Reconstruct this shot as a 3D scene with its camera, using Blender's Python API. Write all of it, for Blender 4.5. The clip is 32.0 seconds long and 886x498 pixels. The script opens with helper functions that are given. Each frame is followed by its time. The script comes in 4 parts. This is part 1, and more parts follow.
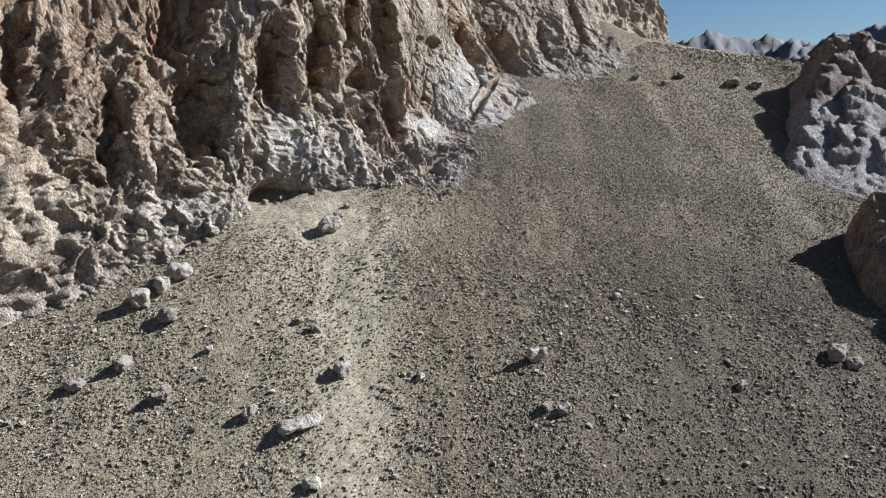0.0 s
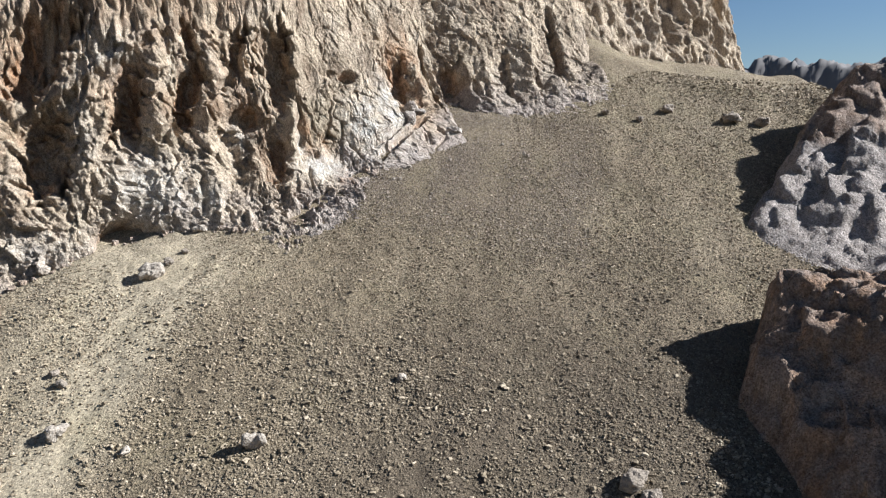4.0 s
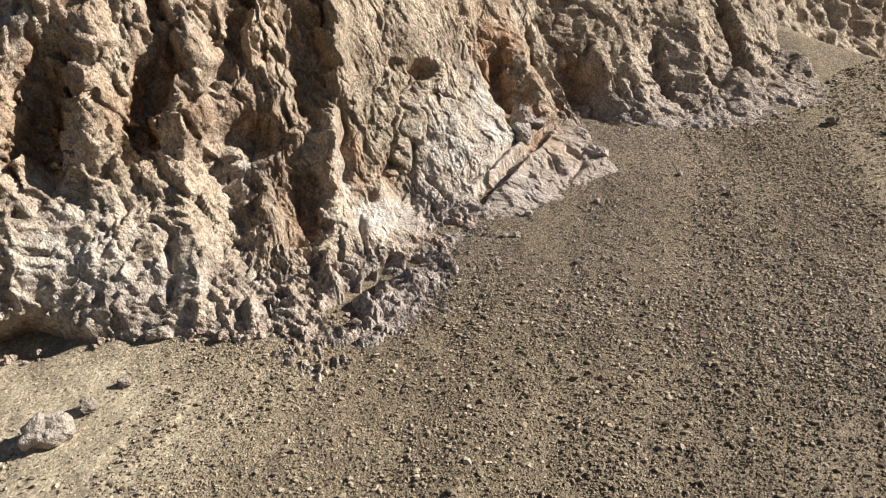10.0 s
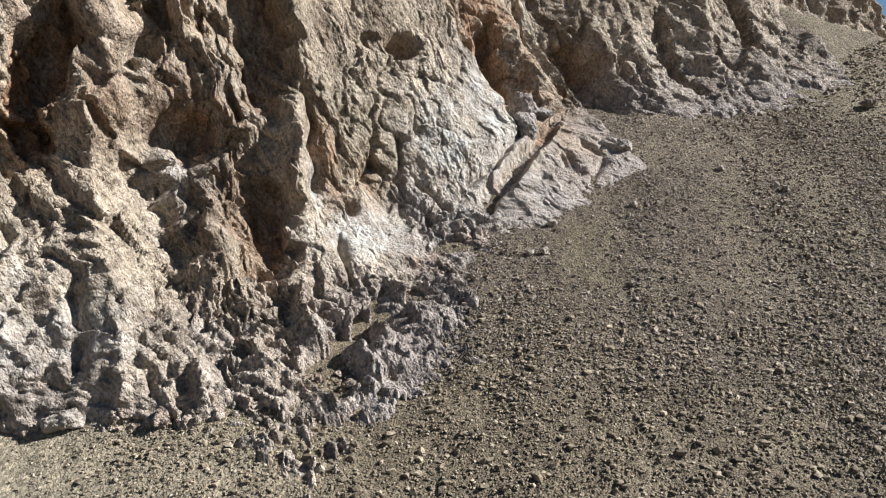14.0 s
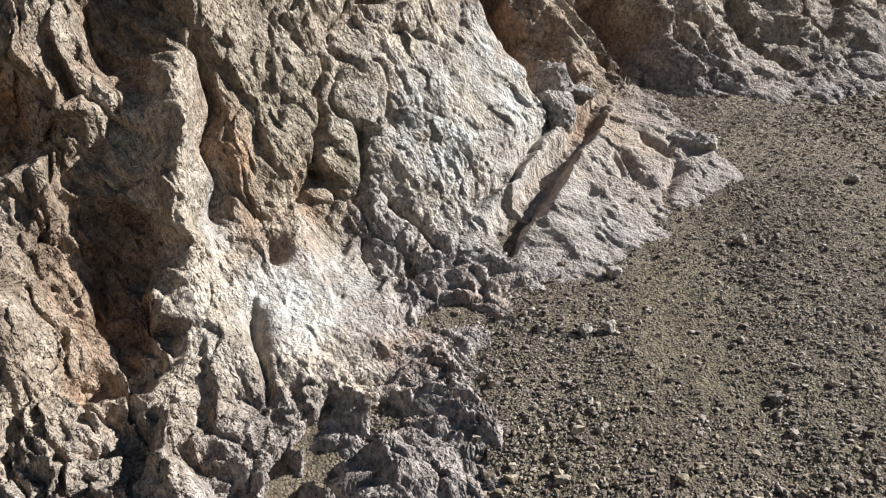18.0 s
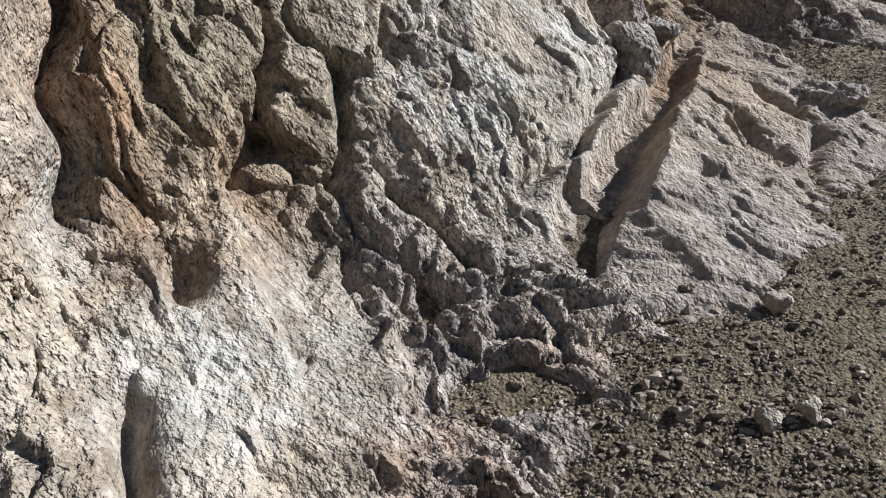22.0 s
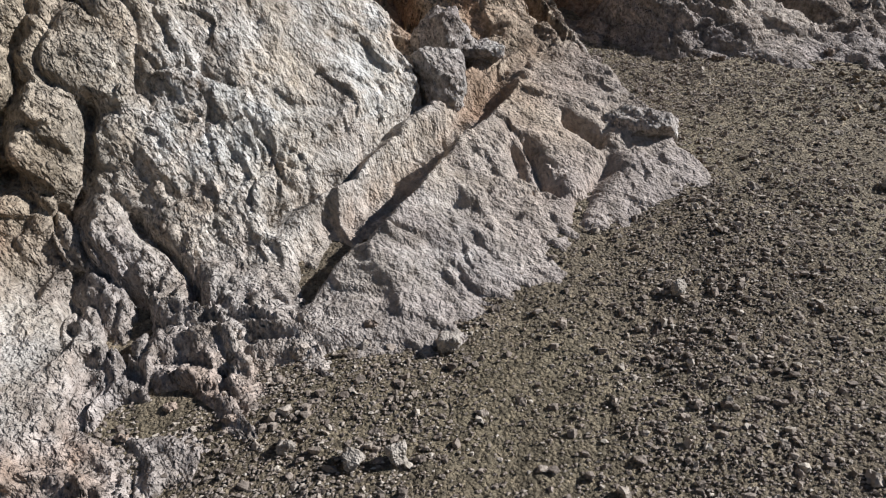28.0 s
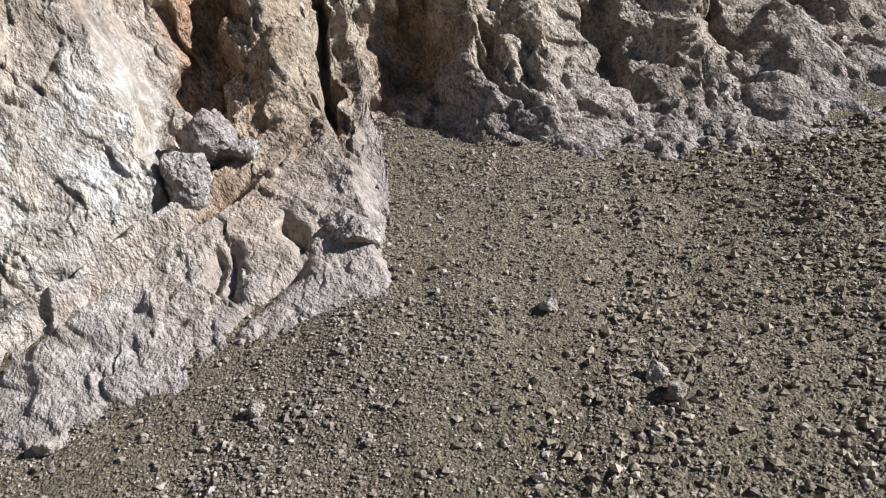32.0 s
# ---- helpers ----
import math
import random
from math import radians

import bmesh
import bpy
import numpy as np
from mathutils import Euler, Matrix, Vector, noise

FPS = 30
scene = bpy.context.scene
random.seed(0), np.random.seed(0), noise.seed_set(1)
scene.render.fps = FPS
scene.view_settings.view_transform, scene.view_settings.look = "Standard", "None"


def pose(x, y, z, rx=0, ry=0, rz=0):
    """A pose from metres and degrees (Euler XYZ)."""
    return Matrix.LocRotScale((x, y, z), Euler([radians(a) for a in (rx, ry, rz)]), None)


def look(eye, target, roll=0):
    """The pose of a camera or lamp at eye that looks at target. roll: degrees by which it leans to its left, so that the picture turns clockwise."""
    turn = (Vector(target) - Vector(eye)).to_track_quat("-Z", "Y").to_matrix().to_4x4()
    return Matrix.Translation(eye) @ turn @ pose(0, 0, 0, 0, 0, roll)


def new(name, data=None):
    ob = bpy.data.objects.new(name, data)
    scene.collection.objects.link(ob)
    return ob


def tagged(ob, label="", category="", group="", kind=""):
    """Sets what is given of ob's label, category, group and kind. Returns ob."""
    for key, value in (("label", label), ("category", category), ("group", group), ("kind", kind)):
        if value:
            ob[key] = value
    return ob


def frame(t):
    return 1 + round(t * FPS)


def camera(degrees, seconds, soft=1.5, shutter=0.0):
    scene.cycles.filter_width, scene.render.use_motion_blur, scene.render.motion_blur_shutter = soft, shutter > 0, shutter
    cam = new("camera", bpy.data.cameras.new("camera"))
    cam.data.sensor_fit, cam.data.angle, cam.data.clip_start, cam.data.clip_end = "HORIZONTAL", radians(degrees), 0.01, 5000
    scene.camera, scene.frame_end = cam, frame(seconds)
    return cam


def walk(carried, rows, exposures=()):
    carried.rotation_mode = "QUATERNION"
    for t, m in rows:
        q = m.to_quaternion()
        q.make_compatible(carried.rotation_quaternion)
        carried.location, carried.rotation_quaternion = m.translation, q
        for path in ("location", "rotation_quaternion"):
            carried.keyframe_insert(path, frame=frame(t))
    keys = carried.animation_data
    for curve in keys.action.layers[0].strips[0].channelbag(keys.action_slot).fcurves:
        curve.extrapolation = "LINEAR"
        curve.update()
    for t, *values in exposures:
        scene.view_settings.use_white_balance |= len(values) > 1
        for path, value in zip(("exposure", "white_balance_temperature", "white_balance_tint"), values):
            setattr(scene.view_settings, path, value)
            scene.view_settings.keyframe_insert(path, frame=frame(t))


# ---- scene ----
cam = camera(65.1, 32.0, soft=1.2)
PATH = [
    (0, (4.563, -1.637, 38.419), (4.434, 0.319, 38.019), -1.8),
    (0.5, (8.453, -0.8, 38.355), (8.325, 1.154, 37.947), -1.8),
    (1, (13.158, 0.425, 38.646), (13.039, 2.379, 38.241), -1.8),
    (1.5, (18.354, 2.061, 39.404), (18.202, 4.016, 39.009), -2.0),
    (2, (23.067, 3.682, 40.021), (22.716, 5.613, 39.637), -1.8),
    (2.5, (26.998, 5.025, 40.342), (26.486, 6.923, 39.972), -1.3),
    (3, (29.416, 6.268, 40.349), (28.868, 8.158, 39.987), -1.1),
    (3.5, (30.613, 7.773, 40.237), (30.05, 9.659, 39.883), -1.0),
    (5.5, (30.385, 16.663, 39.517), (29.643, 18.494, 39.208), -1.6),
    (6, (29.457, 19.064, 39.443), (28.709, 20.894, 39.141), -1.5),
    (6.5, (27.959, 21.662, 39.373), (27.212, 23.494, 39.081), -1.5),
    (7, (26.152, 24.172, 39.313), (25.409, 26.007, 39.031), -1.5),
    (7.5, (24.397, 26.632, 39.261), (23.654, 28.47, 38.993), -1.5),
    (8, (22.786, 28.819, 39.21), (22.04, 30.657, 38.951), -1.7),
    (8.5, (21.113, 30.802, 39.175), (20.368, 32.64, 38.924), -1.7),
    (9, (19.458, 32.594, 39.166), (18.716, 34.435, 38.921), -1.8),
    (9.5, (17.94, 34.179, 39.173), (17.2, 36.022, 38.934), -1.9),
    (10, (16.608, 35.555, 39.181), (15.866, 37.398, 38.946), -2.0),
    (10.5, (15.359, 36.693, 39.105), (14.619, 38.537, 38.878), -2.1),
    (11, (14.188, 37.631, 39.025), (13.451, 39.477, 38.805), -2.3),
    (11.5, (13.322, 38.408, 38.914), (12.581, 40.254, 38.702), -2.6),
    (12, (12.729, 39.156, 38.872), (11.994, 41.005, 38.665), -2.8),
    (12.5, (11.885, 39.865, 38.851), (11.32, 41.772, 38.637), -3.4),
    (13, (11.022, 40.74, 38.912), (10.474, 42.651, 38.695), -3.5),
    (13.5, (10.374, 41.775, 38.938), (9.833, 43.688, 38.72), -3.6),
    (14, (9.941, 42.979, 38.886), (9.4, 44.893, 38.672), -3.8),
    (14.5, (9.509, 44.395, 38.856), (8.972, 46.31, 38.643), -3.9),
    (16.5, (7.562, 50.844, 39.697), (7.067, 52.765, 39.442), -3.4),
    (17, (7.187, 52.409, 39.751), (6.694, 54.329, 39.493), -3.4),
    (17.5, (6.691, 53.911, 39.807), (6.206, 55.833, 39.545), -3.4),
    (18, (6.227, 55.316, 39.784), (5.745, 57.24, 39.523), -3.4),
    (18.5, (5.804, 56.602, 39.711), (5.324, 58.527, 39.459), -3.4),
    (19, (5.388, 57.817, 39.631), (4.909, 59.743, 39.379), -3.5),
    (19.5, (4.97, 58.972, 39.57), (4.491, 60.897, 39.315), -3.5),
    (20, (4.534, 60.016, 39.492), (4.056, 61.941, 39.233), -3.5),
    (20.5, (4.139, 60.945, 39.317), (3.657, 62.869, 39.06), -3.6),
    (21, (3.829, 61.754, 39.111), (3.379, 63.685, 38.849), -3.8),
    (21.5, (3.427, 62.457, 39.048), (3.013, 64.395, 38.781), -3.8),
    (22, (3.183, 63.099, 39.047), (2.773, 65.038, 38.783), -3.9),
    (22.5, (2.998, 63.697, 38.99), (2.589, 65.638, 38.729), -4.0),
    (23, (2.894, 64.175, 38.971), (2.488, 66.115, 38.707), -4.0),
    (23.5, (2.859, 64.389, 38.971), (2.459, 66.331, 38.706), -4.0),
    (24, (2.938, 64.39, 39.001), (2.542, 66.332, 38.732), -4.1),
    (24.5, (3.226, 64.329, 39.025), (2.832, 66.271, 38.751), -4.2),
    (25, (3.778, 64.264, 39.025), (3.388, 66.206, 38.745), -4.3),
    (25.5, (4.555, 64.204, 39.027), (4.168, 66.146, 38.74), -4.3),
    (26, (5.46, 64.166, 39.052), (5.081, 66.107, 38.756), -4.3),
    (26.5, (6.477, 64.14, 39.404), (6.104, 66.08, 39.094), -4.0),
    (28.5, (11.127, 64.458, 40.068), (10.404, 66.295, 39.745), -2.7),
    (29, (12.337, 64.72, 40.707), (11.602, 66.552, 40.381), -2.6),
    (29.5, (13.541, 65.014, 41.212), (12.782, 66.836, 40.89), -2.7),
    (30, (14.896, 65.379, 41.185), (14.034, 67.154, 40.86), -2.5),
    (30.5, (16.062, 65.835, 41.433), (15.163, 67.59, 41.1), -2.6),
    (31, (17.297, 66.418, 41.706), (16.364, 68.157, 41.378), -2.6),
    (31.5, (18.463, 67.048, 41.899), (17.513, 68.777, 41.572), -2.7),
    (32, (19.512, 67.71, 42.036), (18.539, 69.427, 41.712), -2.6),
]
EXPOSURES = [(0.0, 1.18, 5200, 9), (2.0, 1.42, 5350, 9), (6.0, 1.42, 5700, 9), (9.5, 1.3, 6200, 12), (13.0, 1.14, 5600, 9), (18.0, 1.1, 5500, 9), (22.0, 0.72, 5450, 9), (26.0, 0.56, 5500, 10), (32.0, 0.94, 5350, 11)]
walk(cam, [(t, look(eye, target, roll)) for t, eye, target, roll in PATH], EXPOSURES)

# ---- world, sun, exposure ----
SUN_AZ, SUN_EL = 17.0, 34.0
world = bpy.data.worlds.new("sky")
scene.world = world
world.use_nodes = True
wn = world.node_tree.nodes
sky = wn.new("ShaderNodeTexSky")
sky.sky_type = "NISHITA"
sky.sun_disc = False
sky.sun_elevation, sky.sun_rotation = radians(SUN_EL), radians(90 - SUN_AZ)
sky.altitude, sky.air_density, sky.dust_density, sky.ozone_density = 2500, 1.3, 1.2, 2.0
wn["Background"].inputs[1].default_value = 0.025
world.node_tree.links.new(sky.outputs[0], wn["Background"].inputs[0])
sun = new("sun", bpy.data.lights.new("sun", "SUN"))
sun.data.energy, sun.data.angle, sun.data.color = 5.0, radians(0.6), (1.0, 0.93, 0.82)
ce, se = math.cos(radians(SUN_EL)), math.sin(radians(SUN_EL))
sun.matrix_world = look((300 * ce * math.cos(radians(SUN_AZ)), 300 * ce * math.sin(radians(SUN_AZ)) + 60, 300 * se), (0, 60, 0))

# ---- noise on arrays ----
RS = np.random.RandomState(7)
PERM = np.tile(RS.permutation(1024), 3)
GRAD = RS.normal(size=(1024, 3))
GRAD /= np.linalg.norm(GRAD, axis=1)[:, None]


def perlin(p):
    i = np.floor(p).astype(np.int64)
    f = p - i
    i &= 1023
    w = f * f * f * (f * (f * 6 - 15) + 10)
    out = np.zeros(len(p))
    for dx in (0, 1):
        wx = w[:, 0] if dx else 1 - w[:, 0]
        hx = PERM[(i[:, 0] + dx) & 1023]
        for dy in (0, 1):
            wy = wx * (w[:, 1] if dy else 1 - w[:, 1])
            hy = PERM[hx + ((i[:, 1] + dy) & 1023)]
            for dz in (0, 1):
                g = GRAD[PERM[hy + ((i[:, 2] + dz) & 1023)]]
                d = g[:, 0] * (f[:, 0] - dx) + g[:, 1] * (f[:, 1] - dy) + g[:, 2] * (f[:, 2] - dz)
                out += d * wy * (w[:, 2] if dz else 1 - w[:, 2])
    return out * 1.6


def fbm(p, octaves, gain=0.5):
    out, a, q = np.zeros(len(p)), 1.0, np.array(p, dtype=float)
    for k in range(octaves):
        out += a * perlin(q)
        q = q * 2.03 + 17.7
        a *= gain
    return out


def ridged(p, octaves, gain=0.5):
    out, a, q = np.zeros(len(p)), 1.0, np.array(p, dtype=float)
    for k in range(octaves):
        out += a * (1 - 2 * np.abs(perlin(q)))
        q = q * 2.03 + 9.1
        a *= gain
    return out


def cells(p):
    """Distances to the nearest and second nearest scattered point, and a random number for the nearest."""
    i = np.floor(p).astype(np.int64)
    f = p - i
    d1, d2, idn = np.full(len(p), 9.0), np.full(len(p), 9.0), np.zeros(len(p))
    for dx in (-1, 0, 1):
        hx = PERM[(i[:, 0] + dx) & 1023]
        for dy in (-1, 0, 1):
            hy = PERM[hx + ((i[:, 1] + dy) & 1023)]
            for dz in (-1, 0, 1):
                h = PERM[hy + ((i[:, 2] + dz) & 1023)]
                g = 0.5 + 0.55 * GRAD[h]
                d = np.sqrt((dx + g[:, 0] - f[:, 0]) ** 2 + (dy + g[:, 1] - f[:, 1]) ** 2 + (dz + g[:, 2] - f[:, 2]) ** 2)
                near = d < d1
                d2 = np.where(near, d1, np.minimum(d2, d))
                idn = np.where(near, h / 1024.0, idn)
                d1 = np.where(near, d, d1)
    return d1, d2, idn


def facets(p, sharp=14.0):
    """Broken rock: every cell is a plane tilted its own way, run together at narrow edges. Roughly -0.5 to 0.5."""
    i = np.floor(p).astype(np.int64)
    f = p - i
    tot, out = np.full(len(p), 1e-200), np.zeros(len(p))
    for dx in (-1, 0, 1):
        hx = PERM[(i[:, 0] + dx) & 1023]
        for dy in (-1, 0, 1):
            hy = PERM[hx + ((i[:, 1] + dy) & 1023)]
            for dz in (-1, 0, 1):
                h = PERM[hy + ((i[:, 2] + dz) & 1023)]
                g = 0.5 + 0.55 * GRAD[h]
                ex, ey, ez = f[:, 0] - dx - g[:, 0], f[:, 1] - dy - g[:, 1], f[:, 2] - dz - g[:, 2]
                w = np.exp(-sharp * (ex * ex + ey * ey + ez * ez))
                t = GRAD[1023 - h]
                out += w * (t[:, 0] * ex + t[:, 1] * ey + 0.22 * t[:, 2])
                tot += w
    return out / tot


def sstep(a, b, x):
    k = np.clip((x - a) / (b - a), 0, 1)
    return k * k * (3 - 2 * k)


def cols(*c):
    return np.stack([np.broadcast_to(np.asarray(k, dtype=float), np.shape(c[0])).ravel() for k in c], axis=1)


# ---- meshes from arrays ----
def mesh_of(name, co, quads, smooth=True, attrs=None):
    me = bpy.data.meshes.new(name)
    quads = np.asarray(quads)
    n = quads.shape[1]
    me.vertices.add(len(co))
    me.vertices.foreach_set("co", np.asarray(co, dtype=np.float32).ravel())
    me.loops.add(quads.size)
    me.loops.foreach_set("vertex_index", quads.astype(np.int32).ravel())
    me.polygons.add(len(quads))
    me.polygons.foreach_set("loop_start", (np.arange(len(quads)) * n).astype(np.int32))
    me.polygons.foreach_set("use_smooth", np.full(len(quads), smooth))
    for key, val in (attrs or {}).items():
        a = me.attributes.new(key, "FLOAT", "POINT")
        a.data.foreach_set("value", np.asarray(val, dtype=np.float32).ravel())
    me.update(calc_edges=True)
    me.validate()
    return me


def grid_quads(nu, nv):
    """Faces of a grid whose points run with v fastest."""
    k = (np.arange(nu - 1)[:, None] * nv + np.arange(nv - 1)[None, :]).ravel()
    return np.stack([k, k + nv, k + nv + 1, k + 1], axis=1)


# ---- materials ----
def ramp(nt, fac, stops):
    r = nt.nodes.new("ShaderNodeValToRGB")
    while len(r.color_ramp.elements) < len(stops):
        r.color_ramp.elements.new(0.5)
    for e, (pos, c) in zip(r.color_ramp.elements, stops):
        e.position, e.color = pos, (*c, 1)
    nt.links.new(fac, r.inputs[0])
    return r.outputs[0]


def noise_node(nt, scale, detail=6, rough=0.6, stretch=None, lacun=2.0):
    n = nt.nodes.new("ShaderNodeTexNoise")
    n.inputs["Scale"].default_value, n.inputs["Detail"].default_value, n.inputs["Roughness"].default_value = scale, detail, rough
    tc = nt.nodes.new("ShaderNodeNewGeometry")
    src = tc.outputs["Position"]
    if stretch:
        m = nt.nodes.new("ShaderNodeMapping")
        if len(stretch) > 3:
            m.vector_type = "TEXTURE"
            m.inputs["Rotation"].default_value = [radians(a) for a in stretch[3:]]
        m.inputs["Scale"].default_value = stretch[:3]
        nt.links.new(src, m.inputs[0])
        src = m.outputs[0]
    nt.links.new(src, n.inputs["Vector"])
    return n.outputs["Fac"]


def mix(nt, fac, a, b, mode="MIX"):
    m = nt.nodes.new("ShaderNodeMix")
    m.data_type, m.blend_type = "RGBA", mode
    for sock, val in ((m.inputs["Factor"], fac), (m.inputs["A"], a), (m.inputs["B"], b)):
        if isinstance(val, bpy.types.NodeSocket):
            nt.links.new(val, sock)
        elif isinstance(val, (int, float)):
            sock.default_value = val
        else:
            sock.default_value = (*val, 1)
    return m.outputs["Result"]


def maths(nt, op, a, b=0.0, c=0.0):
    m = nt.nodes.new("ShaderNodeMath")
    m.operation = op
    for sock, val in zip(m.inputs, (a, b, c)):
        if isinstance(val, bpy.types.NodeSocket):
            nt.links.new(val, sock)
        else:
            sock.default_value = val
    return m.outputs[0]


def attr(nt, key):
    a = nt.nodes.new("ShaderNodeAttribute")
    a.attribute_name = key
    return a.outputs["Fac"]


def bump(nt, height, dist, strength=1.0, normal=None):
    b = nt.nodes.new("ShaderNodeBump")
    b.inputs["Distance"].default_value = dist
    if isinstance(strength, bpy.types.NodeSocket):
        nt.links.new(strength, b.inputs["Strength"])
    else:
        b.inputs["Strength"].default_value = strength
    nt.links.new(height, b.inputs["Height"])
    if normal:
        nt.links.new(normal, b.inputs["Normal"])
    return b.outputs[0]


def material(name):
    m = bpy.data.materials.new(name)
    m.use_nodes = True
    b = m.node_tree.nodes["Principled BSDF"]
    b.inputs["Roughness"].default_value = 0.92
    b.inputs["Specular IOR Level"].default_value = 0.25
    return m, m.node_tree, b


def voronoi(nt, scale, feature="F1", stretch=None):
    v = nt.nodes.new("ShaderNodeTexVoronoi")
    v.feature = feature
    v.inputs["Scale"].default_value = scale
    tc = nt.nodes.new("ShaderNodeNewGeometry")
    src = tc.outputs["Position"]
    if stretch:
        m = nt.nodes.new("ShaderNodeMapping")
        m.inputs["Scale"].default_value = stretch[:3]
        nt.links.new(src, m.inputs[0])
        src = m.outputs[0]
    nt.links.new(src, v.inputs["Vector"])
    return v


DIP = (0.95, 0.95, 1.35, 0, -22, 45)


def rock_material(name, tan, brown, dark):
    """Weathered limestone: tan and brown grain, pale lime wash, rust stains with painted recess shade, mauve grey at
    the foot.
    """
    m, nt, b = material(name)
    c = ramp(nt, noise_node(nt, 0.45, 5, 0.68, (1, 1, 0.5)), [(0.36, brown), (0.5, tan), (0.63, (tan[0] * 1.3, tan[1] * 1.3, tan[2] * 1.28))])
    c = mix(nt, attr(nt, "olive"), c, (0.25, 0.205, 0.142))
    c = mix(nt, attr(nt, "grey"), c, (0.285, 0.245, 0.222))
    # one brown tint for rust stains and for shade painted into recesses
    rust_and_shade = maths(nt, "MULTIPLY", attr(nt, "rust_and_shade"), ramp(nt, noise_node(nt, 0.8, 5, 0.6, (1, 1, 0.35)), [(0.35, (0, 0, 0)), (0.6, (1, 1, 1))]))
    c = mix(nt, rust_and_shade, c, (0.285, 0.165, 0.09))
    pale = maths(nt, "MULTIPLY", attr(nt, "pale"), ramp(nt, noise_node(nt, 1.1, 6, 0.7), [(0.34, (0.1, 0.1, 0.1)), (0.58, (1, 1, 1))]))
    c = mix(nt, pale, c, (0.445, 0.415, 0.37))
    # lime streaks and dark grain drawn out along the dip
    streak = ramp(nt, noise_node(nt, 1.6, 6, 0.72, DIP), [(0.34, (0.62, 0.6, 0.56)), (0.5, (1, 1, 1)), (0.66, (1.35, 1.35, 1.36))])
    c = mix(nt, 0.85, c, streak, "MULTIPLY")
    speck = ramp(nt, noise_node(nt, 7.0, 3, 0.7, DIP), [(0.34, (0.5, 0.47, 0.44)), (0.5, (1, 1, 1)), (0.63, (1.42, 1.41, 1.4))])
    c = mix(nt, maths(nt, "SUBTRACT", 0.8, maths(nt, "MULTIPLY", attr(nt, "smooth"), 0.35)), c, speck, "MULTIPLY")
    # dark blotches that paint crevice shade into the colour
    crevice_shade = ramp(nt, noise_node(nt, 2.4, 4, 0.65, (1, 1, 0.6)), [(0.28, dark), (0.4, (1, 1, 1))])
    c = mix(nt, 0.35, c, crevice_shade, "MULTIPLY")
    nt.links.new(c, b.inputs["Base Color"])
    worn = maths(nt, "SUBTRACT", 1.0, maths(nt, "MULTIPLY", attr(nt, "smooth"), 0.62))
    n1 = bump(nt, noise_node(nt, 2.0, 4, 0.6, DIP), 0.22, worn)
    n2 = bump(nt, noise_node(nt, 5.0, 2.5, 0.6, DIP), 0.3, worn, n1)
    n3 = bump(nt, noise_node(nt, 12.0, 2, 0.6, DIP), 0.1, 1.0, n2)
    nt.links.new(n3, b.inputs["Normal"])
    return m


CLIFF = rock_material("cliff_rock", (0.34, 0.273, 0.2), (0.175, 0.128, 0.088), (0.30, 0.24, 0.19))
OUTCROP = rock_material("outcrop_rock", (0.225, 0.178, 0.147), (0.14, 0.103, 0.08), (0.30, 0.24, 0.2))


def scree_material():
    m, nt, b = material("scree")
    c = ramp(nt, noise_node(nt, 0.16, 6, 0.65, (1.6, 0.7, 1)), [(0.3, (0.151, 0.118, 0.0791)), (0.5, (0.203, 0.161, 0.108)), (0.72, (0.26, 0.21, 0.143))])
    c = mix(nt, attr(nt, "fine"), c, (0.296, 0.25, 0.178))
    c = mix(nt, attr(nt, "green"), c, (0.239, 0.205, 0.115))
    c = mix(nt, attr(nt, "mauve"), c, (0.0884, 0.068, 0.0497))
    # every stone has a shade of its own
    v, small, big = voronoi(nt, 8.0), voronoi(nt, 16.0), voronoi(nt, 3.0)
    for cell in (v, small):
        c = mix(nt, 0.7, c, ramp(nt, cell.outputs["Color"], [(0.15, (0.62, 0.61, 0.59)), (0.5, (1, 1, 1)), (0.85, (1.4, 1.38, 1.35))]), "MULTIPLY")
    grain = noise_node(nt, 7.0, 4, 0.75)
    c = mix(nt, 0.6, c, ramp(nt, grain, [(0.36, (0.5, 0.48, 0.46)), (0.5, (1, 1, 1)), (0.64, (1.3, 1.29, 1.27))]), "MULTIPLY")
    c = mix(nt, maths(nt, "MULTIPLY", attr(nt, "coarse"), 0.55), c, ramp(nt, big.outputs["Color"], [(0.15, (0.72, 0.71, 0.7)), (0.5, (1, 1, 1)), (0.9, (1.3, 1.29, 1.26))]), "MULTIPLY")
    nt.links.new(c, b.inputs["Base Color"])
    rough = maths(nt, "MULTIPLY", attr(nt, "coarse"), maths(nt, "SUBTRACT", 1.0, maths(nt, "MULTIPLY", attr(nt, "fine"), 0.75)))
    n0 = bump(nt, big.outputs["Distance"], -0.08, rough)
    calm = maths(nt, "SUBTRACT", 1.0, maths(nt, "MULTIPLY", attr(nt, "fine"), 0.75))
    n1 = bump(nt, noise_node(nt, 4.0, 5, 0.75), 0.25, calm, n0)
    n2 = bump(nt, v.outputs["Distance"], -0.06, calm, n1)
    n3 = bump(nt, small.outputs["Distance"], -0.05, calm, n2)
    nt.links.new(n3, b.inputs["Normal"])
    return m


SCREE = scree_material()


